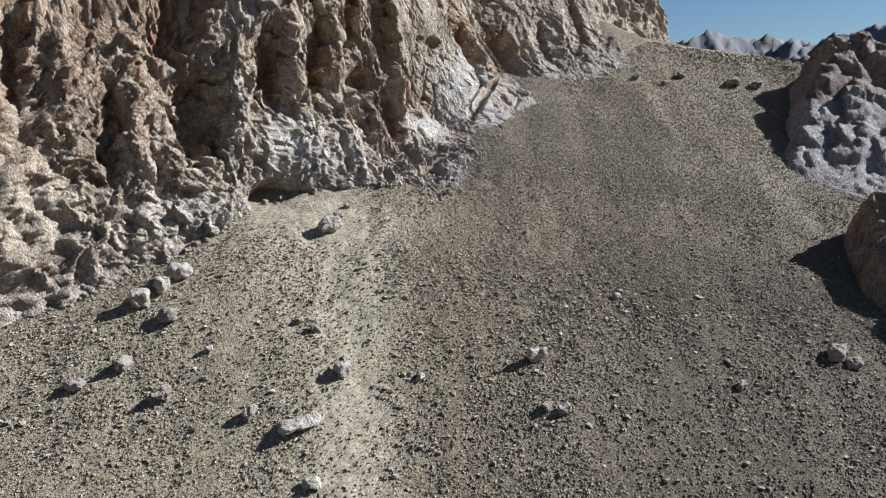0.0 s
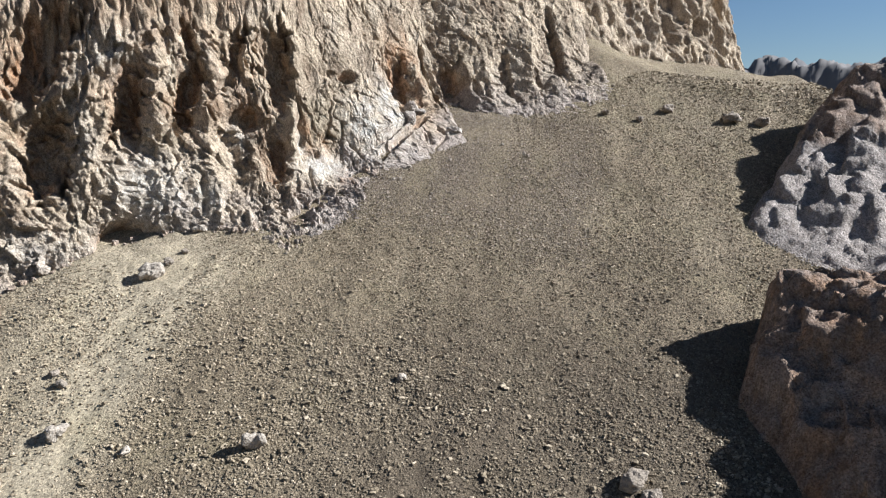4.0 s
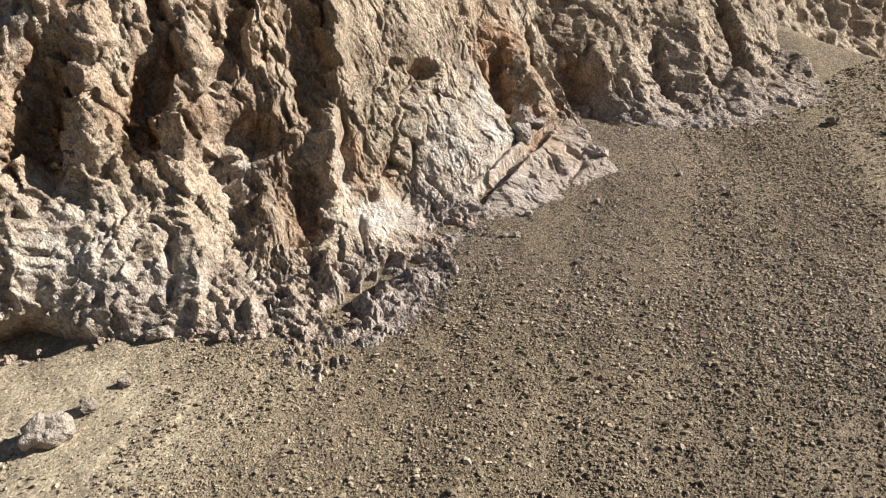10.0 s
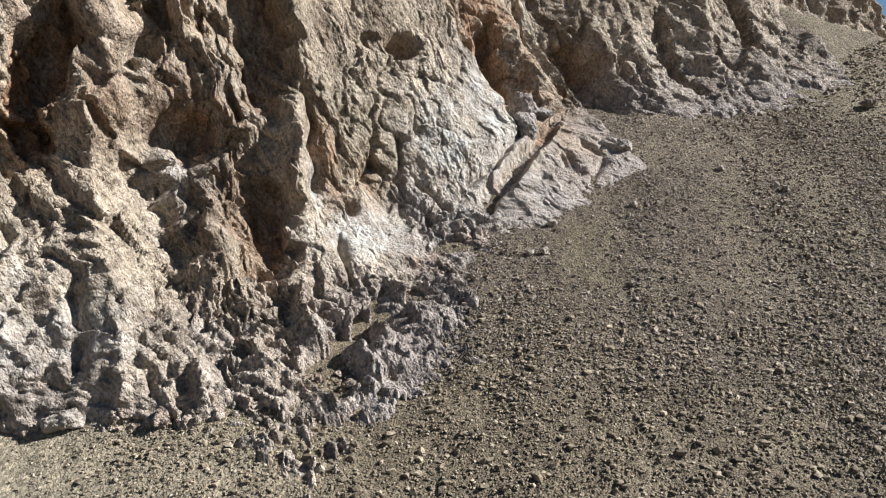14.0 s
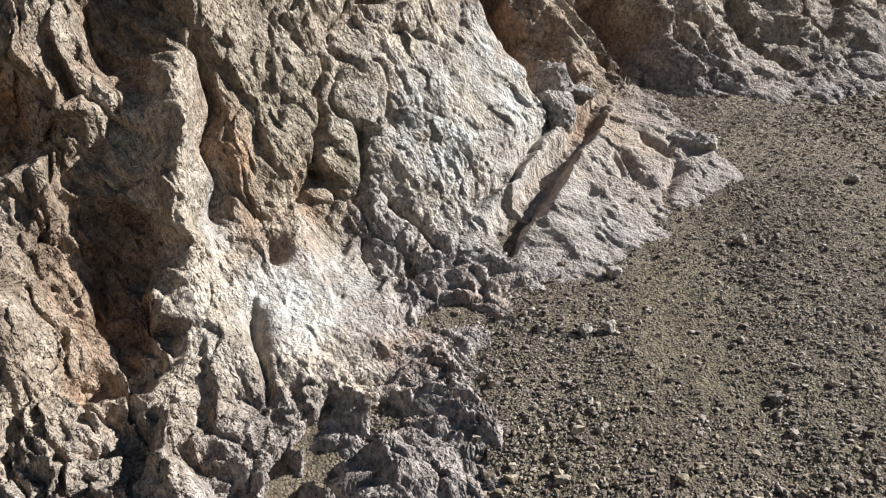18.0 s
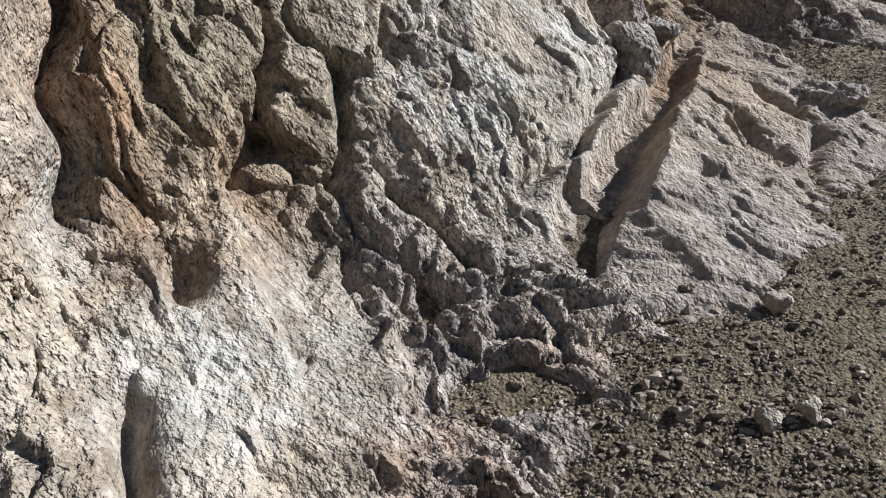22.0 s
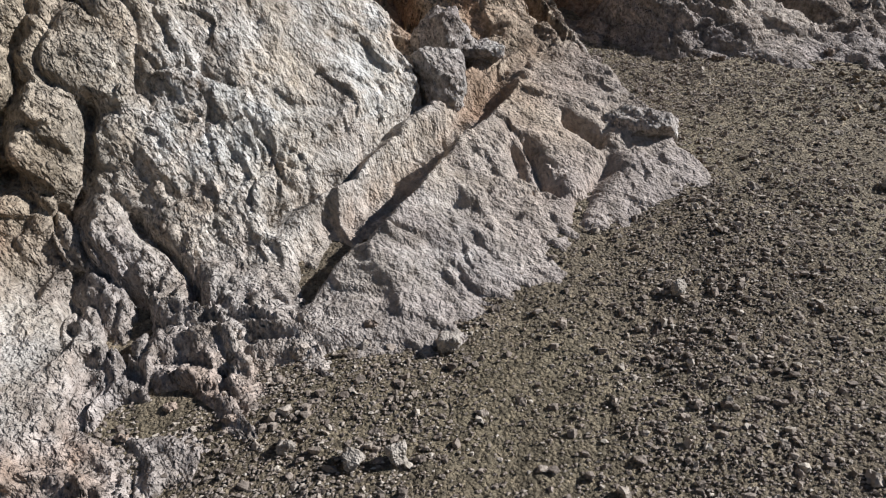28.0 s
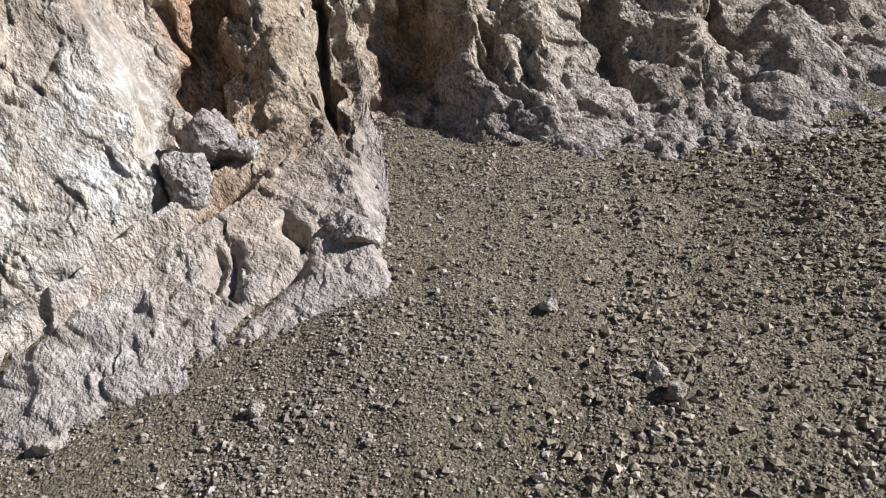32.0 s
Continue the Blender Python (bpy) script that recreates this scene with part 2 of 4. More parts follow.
def stone_material(name, lo, mid, hi):
    m, nt, b = material(name)
    g = nt.nodes.new("ShaderNodeNewGeometry")
    c = ramp(nt, g.outputs["Random Per Island"], [(0.0, lo), (0.4, mid), (0.75, tuple(1.25 * k for k in mid)), (1.0, hi)])
    grain = ramp(nt, noise_node(nt, 8.0, 1.5, 0.6), [(0.3, (0.6, 0.58, 0.56)), (0.55, (1, 1, 1)), (0.75, (1.15, 1.14, 1.1))])
    c = mix(nt, 0.8, c, grain, "MULTIPLY")
    nt.links.new(c, b.inputs["Base Color"])
    nt.links.new(bump(nt, noise_node(nt, 16.0, 2, 0.6), 0.05, 0.7), b.inputs["Normal"])
    return m


STONE = stone_material("scree_stone", (0.135, 0.106, 0.0708), (0.229, 0.184, 0.125), (0.437, 0.36, 0.262))
STONE_DARK = stone_material("dark_scree_stone", (0.109, 0.086, 0.0589), (0.177, 0.14, 0.0957), (0.343, 0.285, 0.207))
STONE_NEAR = stone_material("mauve_stone", (0.14, 0.111, 0.088), (0.222, 0.179, 0.142), (0.45, 0.388, 0.312))


def boulder_material(name, tone):
    m, nt, b = material(name)
    c = ramp(nt, noise_node(nt, 1.6, 4, 0.7), [(0.3, tuple(k * 0.6 for k in tone)), (0.5, tone), (0.72, tuple(k * 1.25 for k in tone))])
    grain = ramp(nt, noise_node(nt, 9.0, 2.5, 0.7), [(0.3, (0.55, 0.53, 0.5)), (0.55, (1, 1, 1))])
    nt.links.new(mix(nt, 0.7, c, grain, "MULTIPLY"), b.inputs["Base Color"])
    n1 = bump(nt, noise_node(nt, 5.0, 3, 0.7), 0.25, 0.9)
    nt.links.new(n1, b.inputs["Normal"])
    return m


BOULDER = boulder_material("pale_boulder", (0.36, 0.31, 0.255))
BOULDER_DARK = boulder_material("brown_boulder", (0.27, 0.225, 0.18))

# ---- the lie of the land ----
S2 = math.sqrt(0.5)


def land(x, y):
    """Height of the scree slope, its pass and the valley beyond."""
    x, y = np.asarray(x, dtype=float), np.asarray(y, dtype=float)
    xa, ya = np.clip(x, -25, 46), np.clip(y, 36, 103)
    X, Y = (xa - 15) / 30, (ya - 65) / 30
    z = 29.85 - 5.58 * X + 13.48 * Y - 0.53 * X * X - 1.62 * X * Y + 0.73 * Y * Y + 0.29 * X**3 - 0.08 * X * X * Y + 0.82 * X * Y * Y + 0.66 * Y**3
    # the hollow below the pillar and the bank on its far side
    z += -0.9 * np.exp(-(((x - 0.5) / 4) ** 2) - ((y - 67.5) / 4) ** 2) + 0.45 * np.exp(-(((x - 11) / 5) ** 2) - ((y - 80) / 4) ** 2) - 0.8 * np.exp(-(((x + 15) / 3) ** 2) - ((y - 59.3) / 2.5) ** 2)
    z += -0.05 * (np.minimum(x, -25) + 25) + 0.48 * (np.maximum(y, -60) - 36) * (y < 36)
    yb = np.maximum(y - 103, 0)
    z += 0.16 * np.minimum(yb, 34) - 0.42 * np.maximum(yb - 34, 0)
    z += 3.6 * np.exp(-(((x - 16) / 8) ** 2) - ((y - 109) / 9) ** 2)
    z -= 0.75 * np.maximum(x - 50, 0)
    return np.where(z > -150, z, -150 - 12 * (1 - np.exp((z + 150) / 40)))


def cliff_xy(u, n):
    return (u + n) * S2, 72 + (u - n) * S2

# how far the cliff's face stands out at 40 m, and how it leans
FACE_U = (-64, -30, -25, -20, -16, -13, -10, -8, -6, -4.5, -3, 0, 2.3, 4, 6, 8, 9, 11, 13, 15, 17.5, 20, 22.5, 25.5, 28, 32, 36, 38)
FACE_N = (-9, -3.2, -2.8, -1.2, -1.5, -1.7, -2.8, -1.9, -2, -1.8, -2.4, -2.8, -2.5, -2.3, -2.3, -2.3, -2.6, -5.6, -6.6, -7.9, -6.4, -5.0, -4.0, -2.9, -2.5, -2.3, -2.6, -4)
LEAN_U = (-64, -30, -20, -12, -5, 2, 6, 8, 11, 15, 20, 28, 37)
LEAN = (-0.2, -0.25, -0.12, -0.1, -0.12, -0.28, -0.42, -0.45, -0.3, -0.25, -0.3, -0.4, -0.35)
# the line of its foot, and how far the toe runs out for each metre of height
FOOT_U = (-64, -41.5, -36, -31, -24.7, -22, -20, -17.8, -14, -11.4, -9.6, -7.5, -6.1, -5.2, -3.7, -2.7, -1.2, 0.3, 1.3, 2.4, 4, 6.5, 8, 9.7, 10.9, 12.3, 13.6, 14.5, 15.1, 16, 17.5, 18.9, 20, 22, 24, 26.6, 31, 34, 37)
FOOT_N = (0.5, -0.6, 0.2, 0.8, 1.4, 0.3, -0.2, 0.9, 2.2, 3.8, 4.6, 4.2, 4.3, 4.9, 4.9, 4.3, 3.6, 2.7, 1.6, 1.4, 1.2, 1.3, 1.2, 0.95, 0.8, 0.5, 0.0, -2.5, -6.8, -6.5, -5.4, -3.7, -2.7, -1.4, -0.8, 0.2, 0.6, 0.3, -1.5)
TOE_U = (-64, -16, -12, -9.5, -8, -3, 0, 1, 5, 6.5, 14, 15.5, 19, 22, 26, 34, 38)
TOE_K = (0.4, 0.4, 0.5, 1.2, 1.9, 2.1, 2.0, 1.7, 1.7, 1.3, 1.3, 0.6, 0.9, 1.4, 1.5, 1.4, 1.0)


def smax(a, b, k=0.4):
    return 0.5 * (a + b + np.sqrt((a - b) ** 2 + k * k))


def smin(a, b, k=0.4):
    return -smax(-a, -b, k)


def cliff_foot(u):
    n = np.interp(u, FOOT_U, FOOT_N)
    return n, land(*cliff_xy(u, n))


def cliff_base(u, z):
    """How far the bare form of the cliff stands out: the face, its toe, the shoulder, the pale mound and the bedrock slabs."""
    foot, zf = cliff_foot(u)
    face = np.interp(u, FACE_U, FACE_N) + np.interp(u, LEAN_U, LEAN) * (z - 40)
    # right of the prow's slanting edge the face falls back into the red gully
    edge = 8.7 - 0.36 * (z - 40.4)
    back = sstep(0.0, 0.8, u - edge) * sstep(40.6, 41.4, z) * (u < 14)
    face = face * (1 - back) + np.minimum(face, -6.2 - 0.3 * (z - 42)) * back
    out = smax(face, foot - np.interp(u, TOE_U, TOE_K) * (z - zf))
    shoulder = 2.1 - 0.85 * (z - 33.5) - 1.6 * np.maximum(np.abs(u + 5.0) - 4.0, 0)
    out = smax(out, shoulder)
    mound = smin((36.2 - z) / 0.6, 0.7 + 0.75 * (35.7 - z), 0.3) - 2.5 * np.maximum(np.abs(u + 1.9) - 2.4, 0)
    out = smax(out, mound, 0.25)
    slab = -2.65 + (40.4 + 0.25 * (u - 8.5) - z) / 0.8 - 2.2 * np.maximum(np.abs(u - 9.8) - 3.8, 0)
    return smax(out, slab, 0.15)


# pillars and bulges: along, height of the middle, half width, half height, out by, slant
RIBS = (
    (-4.1, 40.0, 0.55, 2.9, 1.25, 0.06),
    (-3.0, 46.5, 1.0, 3.6, 0.8, 0.0),
    (-7.9, 37.4, 0.5, 1.7, 0.9, 0.0),
    (-7.0, 40.3, 0.45, 1.9, 0.5, 1.25),
    (-9.2, 39.75, 0.65, 0.6, 0.9, 0.0),
    (-11.0, 44.8, 1.4, 4.4, 1.2, 0.05),
    (-16.2, 43.4, 1.1, 4.8, 1.0, 0.05),
    (-22.2, 38.8, 1.1, 5.0, 1.1, 0.1),
    (-20.0, 46.0, 0.9, 4.2, 1.0, 1.4),
    (-16.8, 34.8, 3.0, 2.6, 0.8, 0.0),
    (-29.8, 40.0, 1.8, 6.0, 1.1, 0.15),
    (-34.5, 40.0, 1.5, 5.0, 1.1, 0.15),
    (-39.5, 38.0, 1.8, 6.0, 1.2, 0.1),
)
RIBS_EAST = (
    (11.9, 45.6, 0.85, 2.6, 1.2, 0.0),
    (14.7, 45.5, 0.5, 3.0, 0.5, 0.0),
    (18.4, 45.0, 0.8, 2.8, 0.9, 0.05),
    (20.6, 45.5, 1.0, 2.4, 0.9, 0.1),
    (25.4, 44.4, 1.0, 1.2, 1.0, 0.0),
    (28.4, 44.4, 1.1, 1.3, 1.1, 0.0),
    (35.2, 46.6, 0.6, 1.0, 0.8, 0.0),
    (26.4, 49.0, 1.2, 3.0, 1.0, 0.1),
)
# recesses: the shaded right edge, height of the middle, width, half height, depth, slant
RECESSES = (
    (-3.5, 46.4, 3.4, 3.7, 2.2, 0.04),
    (-5.0, 36.9, 2.4, 1.8, 1.15, 0.25),
    (-17.4, 42.6, 2.3, 3.3, 2.4, 0.12),
    (-12.4, 43.3, 2.4, 2.7, 2.3, 0.35),
    (-12.0, 48.2, 1.5, 1.8, 1.8, -0.3),
    (-8.2, 46.9, 1.5, 2.4, 1.9, 0.25),
    (-23.4, 38.2, 4.0, 3.3, 2.5, 0.12),
    (-23.2, 46.5, 5.0, 4.0, 2.2, 0.6),
    (-31.2, 38.0, 1.6, 4.0, 1.7, 0.25),
    (-36.6, 43.0, 2.2, 4.0, 1.8, 0.2),
)
RECESSES_EAST = (
    (10.6, 45.2, 1.9, 2.6, 1.4, 0.05),
    (13.9, 46.0, 0.7, 3.2, 1.6, 0.0),
    (17.6, 44.9, 2.6, 1.9, 1.6, 0.05),
    (20.6, 44.4, 0.8, 1.0, 0.7, 0.3),
    (19.3, 44.6, 0.9, 1.2, 0.9, 0.1),
    (23.6, 46.0, 1.0, 3.0, 1.0, 0.1),
    (27.0, 45.0, 0.7, 1.0, 0.9, 0.1),
    (30.2, 45.6, 1.1, 1.2, 1.2, 0.1),
    (31.0, 50.0, 1.2, 4.0, 1.6, 0.0),
)
# hollows: along, height, half width, half height, depth
HOLLOWS = (
    (-19.6, 30.9, 2.3, 1.4, 3.6),
    (-8.1, 41.1, 1.5, 1.2, 1.7),
    (-1.75, 37.75, 0.4, 0.42, 0.55),
    (2.7, 45.4, 0.9, 0.6, 1.3),
    (0.75, 45.7, 0.8, 0.45, 0.5),
    (2.0, 35.7, 0.8, 0.22, 0.7),
    (-5.3, 32.1, 0.8, 0.4, 1.0),
    (-6.4, 34.4, 0.6, 0.6, 0.6),
)
# rounded blocks parted by creases: along, height, half width, half height, out by, slant
LUMPS = (
    (1.7, 38.15, 0.58, 0.9, 0.65, -0.22), (1.3, 37.1, 0.55, 0.5, 0.5, -0.3), (0.9, 36.6, 0.36, 0.45, 0.4, 0.0), (1.75, 36.75, 0.35, 0.45, 0.35, 0.0),
    (0.86, 38.2, 0.28, 0.6, 0.35, 0.0), (0.75, 40.0, 0.7, 1.35, 0.42, 0.0), (-1.7, 40.1, 1.0, 1.6, 0.5, 0.0), (-0.3, 41.0, 0.6, 1.1, 0.35, 0.0),
    (1.7, 41.8, 0.8, 1.2, 0.4, 0.0), (-1.8, 43.2, 0.8, 1.3, 0.4, 0.0),
)
LUMPS_EAST = (
    (0.2, 43.4, 0.9, 1.4, 0.4, 0.0), (2.5, 36.5, 0.9, 0.55, 0.4, 0.3), (3.7, 36.6, 0.8, 0.5, 0.3, 0.2),
    (22.0, 43.3, 1.0, 1.0, 0.7, 0.0), (19.7, 42.5, 0.8, 0.6, 0.6, 0.0), (24.0, 43.0, 0.8, 0.9, 0.6, 0.0), (30.6, 43.8, 1.1, 1.1, 0.7, 0.0), (26.9, 42.6, 0.9, 0.8, 0.6, 0.0),
)
# buttresses that widen downwards: along, top, half width at the bottom, height, out by
BUTTRESSES = ((-5.35, 35.15, 0.95, 2.5, 0.75), (-8.1, 38.2, 0.8, 2.4, 0.45), (-4.1, 33.7, 0.8, 1.6, 0.75), (-2.9, 34.1, 0.8, 1.6, 0.6), (-1.3, 34.6, 0.8, 1.4, 0.5), (-7.6, 33.4, 0.7, 1.2, 0.5), (-9.6, 33.2, 0.8, 1.4, 0.45), (1.0, 34.9, 0.6, 1.0, 0.3), (-11.8, 34.8, 0.7, 2.4, 0.35))
# clefts: from (along, height) to (along, height), half width, depth
CLEFTS = (
    (-2.9, 43.6, -3.2, 38.5, 0.22, 1.0), (-0.05, 39.8, -0.7, 38.8, 0.22, 0.7), (1.45, 41.0, 1.22, 38.6, 0.14, 0.5), (2.1, 38.7, 3.0, 37.1, 0.13, 0.5),
)
LOWER_CLEFTS = (
    (2.15, 37.1, 1.35, 36.4, 0.25, 0.7), (-2.9, 36.5, -3.2, 34.7, 0.16, 0.7), (-1.6, 34.55, -4.6, 32.75, 0.2, 0.8), (-4.3, 32.9, -6.2, 32.2, 0.3, 0.8), (-0.45, 34.1, -2.1, 33.35, 0.22, 0.8), (-2.2, 33.6, -4.4, 32.6, 0.28, 0.9), (10.5, 39.6, 10.15, 38.5, 0.2, 0.5),
    (12.2, 39.35, 10.0, 37.9, 0.13, 0.45), (10.1, 39.4, 9.7, 38.7, 0.16, 0.5), (11.5, 40.1, 12.1, 39.5, 0.18, 0.6), (0.65, 43.0, -0.2, 39.0, 0.14, 0.4), (3.1, 44.0, 5.6, 43.3, 0.1, 0.3), (13.4, 47.5, 13.5, 43.4, 0.2, 0.6), (-13.0, 36.5, -13.3, 32.8, 0.2, 0.6),
)
# lime wash, rust: along, height, half width, half height, strength
PALES = (
    (-17.0, 35.2, 3.4, 3.0, 0.8), (-1.7, 36.5, 2.5, 1.2, 1.0), (7.2, 42.6, 1.7, 3.8, 0.95), (-9.2, 39.7, 1.0, 1.0, 0.9),
    (3.0, 36.6, 1.6, 0.6, 0.4), (-3.35, 38.6, 0.5, 2.2, 0.7), (3.9, 40.4, 2.2, 3.2, 1.0), (-27.5, 31.0, 4.0, 2.0, 0.5),
    (-19.5, 46.5, 3.5, 2.5, 0.4), (-22.0, 40.0, 1.2, 4.0, 0.4), (-13.0, 34.5, 2.5, 1.5, 0.6), (7.0, 37.4, 1.6, 0.4, 0.5),
)
RUSTS = (
    (-2.7, 39.6, 0.65, 1.9, 1.3), (-0.2, 39.2, 1.2, 0.8, 0.5), (2.6, 40.0, 0.8, 1.4, 0.45), (10.2, 46.0, 2.0, 4.5, 1.3), (-0.9, 38.4, 1.0, 0.5, 0.8), (0.35, 35.2, 0.7, 0.6, 0.9), (3.0, 36.1, 0.9, 0.4, 0.5),
    (10.0, 44.6, 1.0, 1.2, 0.9), (16.2, 45.0, 1.3, 1.6, 1.0), (-1.1, 37.9, 0.7, 0.5, 0.9), (-7.6, 41.6, 1.6, 1.0, 0.7), (-6.0, 37.5, 1.0, 2.0, 0.5), (-13.6, 43.0, 1.2, 3.0, 0.5), (-18.4, 42.0, 0.9, 3.0, 0.6),
)


# olive weathering, mauve grey: along, height, half width, half height, strength
OLIVES = ((-0.9, 41.2, 2.0, 2.8, 0.9), (0.6, 39.4, 1.3, 1.6, 0.7), (-5.0, 44.0, 2.0, 3.0, 0.5), (-26.5, 40.0, 4.0, 6.0, 0.4), (13.0, 45.5, 1.0, 2.0, 0.4))
MAUVES = ((1.6, 37.6, 0.9, 1.3, 0.9), (2.6, 36.5, 1.4, 0.6, 0.6), (8.6, 41.0, 0.6, 0.8, 0.7), (21.5, 43.4, 3.0, 1.2, 0.6), (-3.0, 34.0, 2.6, 1.0, 0.6))


def spots(u, z, rows):
    out = np.zeros_like(u)
    for a, b, w, h, k in rows:
        out = np.maximum(out, k * np.exp(-(((u - a) / w) ** 2) - ((z - b) / h) ** 2))
    return out


def billow(p):
    """Rounded lumps parted by sharp creases."""
    return np.abs(perlin(p)) - 0.25


def on_slabs(u, z):
    return sstep(4.6, 5.6, u) * sstep(14.5, 13.6, u) * sstep(0.5, -0.1, z - 40.6 - 0.3 * (u - 8.5))


def worn(u, z):
    """The smooth pale wall of the prow and the bedrock slabs."""
    return np.maximum(np.exp(-(((u - 6.6) / 2.2) ** 4) - ((z - 43.0) / 3.4) ** 4), on_slabs(u, z))


def relief(u, z, h, fine):
    """Rock relief of the cliff, outwards in metres."""
    v = z - 0.85 * cliff_base(u, z)
    o = 0 * u
    wob = 1.3 * perlin(cols(u * 0.22, v * 0.12, o) + 3)
    frill = 0.55 * perlin(cols(u * 0.7, v * 0.55, o) + 13) + 0.25 * perlin(cols(u * 1.8, v * 1.5, o) + 29)
    uw = u + wob + 0.35 * frill
    west = sstep(-4, -7, u)
    up = sstep(0.5, 3, h)
    slabs = on_slabs(u, z)
    mound = sstep(0.3, -0.3, z - 37.6 - 0.4 * (u + 1.8)) * sstep(35.0, 36.0, z + 0.4 * frill) * sstep(-4.4, -3.6, u) * sstep(0.6, -0.2, u)
    d = np.zeros_like(u)
    for a, b, w, hh, k, s in RIBS + RIBS_EAST:
        q = np.abs((u + 0.15 * wob + 0.25 * frill * min(w, 1) - a - s * (z - b)) / w)
        d += k * np.exp(-q ** 1.7) * np.exp(-(((z - b + 0.5 * frill) / hh) ** 4))
    rim = facets(cols(u * 0.9 + 0.4 * z, z * 0.6, o + 0.5) + 21, 60)
    for a, b, w, hh, k, s in RECESSES + RECESSES_EAST:
        q = (u + 0.2 * wob + 0.4 * frill + 0.9 * min(w, 2) / 2 * rim - a - s * (z - b)) / w
        d -= k * sstep(-1.2, -0.35, q) * (1 - sstep(-0.06, 0.08, q)) * np.exp(-(((z - b + 0.3 * wob + 0.7 * frill + 1.6 * rim) / hh) ** 4))
    for a, b, w, hh, k in HOLLOWS:
        r = ((u + 0.2 * frill - a) / w) ** 2 + ((z - b + 0.15 * frill) / hh) ** 2
        d -= k * np.exp(-r ** 2)
    for a, b, w, hh, k, s in LUMPS + LUMPS_EAST:
        r = ((u + 0.18 * frill - a - s * (z - b)) / w) ** 2 + ((z - b + 0.1 * frill) / hh) ** 2
        d += 0.45 * k * np.sqrt(np.clip(1 - r, 0, 1)) - 0.06 * np.exp(-((r - 1.05) / 0.2) ** 2)
    for a, top, w, hh, k in BUTTRESSES:
        fall = np.clip((top - z + 0.25 * frill) / hh, 0.001, 1)
        q = np.abs(u + 0.25 * frill - a + 0.15 * (top - z)) / (w * fall)
        d += k * np.clip(1 - q, 0, 1) * sstep(0, 0.25, fall) * sstep(top - hh - 0.8, top - hh, z)
    for ua, za, ub, zb, w, k in CLEFTS + LOWER_CLEFTS:
        du, dz = ub - ua, zb - za
        s = ((u + 0.12 * frill - ua) * du + (z - za) * dz) / (du * du + dz * dz)
        r = np.abs((u + 0.12 * frill - ua) * dz - (z + 0.12 * frill - za) * du) / math.hypot(du, dz)
        d -= 0.8 * k * np.exp(-(r / w) ** 1.5) * sstep(-0.08, 0.12, s) * sstep(1.08, 0.88, s)
    # two long clefts that part the bedrock slabs; the lower slab overtops the first one
    along = sstep(4.2, 4.9, u) * sstep(12.2, 10.3, u)
    s = z - 37.0 - 0.63 * (u - 4.7) + 0.15 * frill
    step = np.interp(u, (4.6, 6.3, 8, 11), (0.35, 1.05, 0.85, 0.45))
    wide = np.interp(u, (4.6, 6.3, 8, 11), (0.7, 0.9, 0.7, 0.4))
    d += along * step * 0.22 * np.exp(np.minimum(s, 0) / 0.9) * (1 - sstep(0.9, 1.5, s / wide))
    d -= along * step * np.clip((s + 0.05) / (0.3 * step), 0, 1) * (1 - sstep(0.8, 1.4, s / wide))
    s = s - 1.1
    d -= along * 0.45 * sstep(-0.05, 0.2, s) * np.exp(-np.maximum(s - 0.2, 0) / 0.22)
    smooth = np.exp(-(((u - 6.6) / 2.2) ** 4) - ((z - 43.0) / 3.4) ** 4)
    plain = (1 - 0.55 * smooth) * (1 - 0.75 * mound) * (1 - 0.55 * slabs)
    jag = np.exp(-(((u - 2.4) / 1.7) ** 4) - ((z - 36.5) / 0.8) ** 4) + 0.8 * sstep(-10, -8, u) * sstep(1.8, 0.8, u) * sstep(35.4, 34.4, z)
    lean = (0.15 + 0.25 * slabs - 0.75 * sstep(-16, -28, u) * sstep(36, 41, z)) * (v - 38)
    d += 0.2 * sstep(-11, -9, u) * sstep(1.5, 0.3, u) * sstep(2.6, 1.2, h)
    # broad flutes and lumps, then the broken faces on them
    calm = 1 - 0.6 * sstep(-25, -22, u) * sstep(39.5, 36.5, z) * west
    d += plain * up * calm * (0.30 + 0.42 * west) * billow(cols((uw + lean) * 0.40, v * 0.15, o + 5))
    d += plain * up * calm * (0.15 + 0.18 * west) * billow(cols((uw + lean) * 0.95 + 0.3 * frill, v * 0.30, o + 15))
    d += plain * 0.07 * billow(cols((uw + lean) * 2.1, v * 0.8, d * 0.4) + 4)
    d += plain * calm * (0.2 + 0.5 * west) * facets(cols((uw + lean) * 0.6, v * 0.4, o + 0.3), 50)
    d += (0.4 + 0.6 * plain) * (0.17 + 0.17 * west) * facets(cols((uw + lean) * 1.5, v * 0.8, o + 0.6) + 3, 60)
    near, next_near, _ = cells(cols((uw + lean) * 0.55, v * 0.34, o + 2))
    d -= plain * 0.20 * np.exp(-(next_near - near) / 0.035) * sstep(-0.15, 0.3, perlin(cols(u * 0.4, v * 0.3, o + 33)))
    d += 0.4 * jag * facets(cols(u * 1.4 + 0.9 * v, v * 1.1, o + 0.2) + 11, 60)
    grit = 0.55 + 0.75 * np.clip(0.5 + fbm(cols(u * 0.35, v * 0.3, o + 21), 2), 0, 1)
    grit = grit * (1 - 0.5 * mound) * (1 - 0.3 * worn(u, z))
    d += fine * (1 + jag) * grit * (0.08 + 0.12 * west) * facets(cols(uw * 3.0 + 0.9 * v, v * 1.3, o + 0.4), 70)
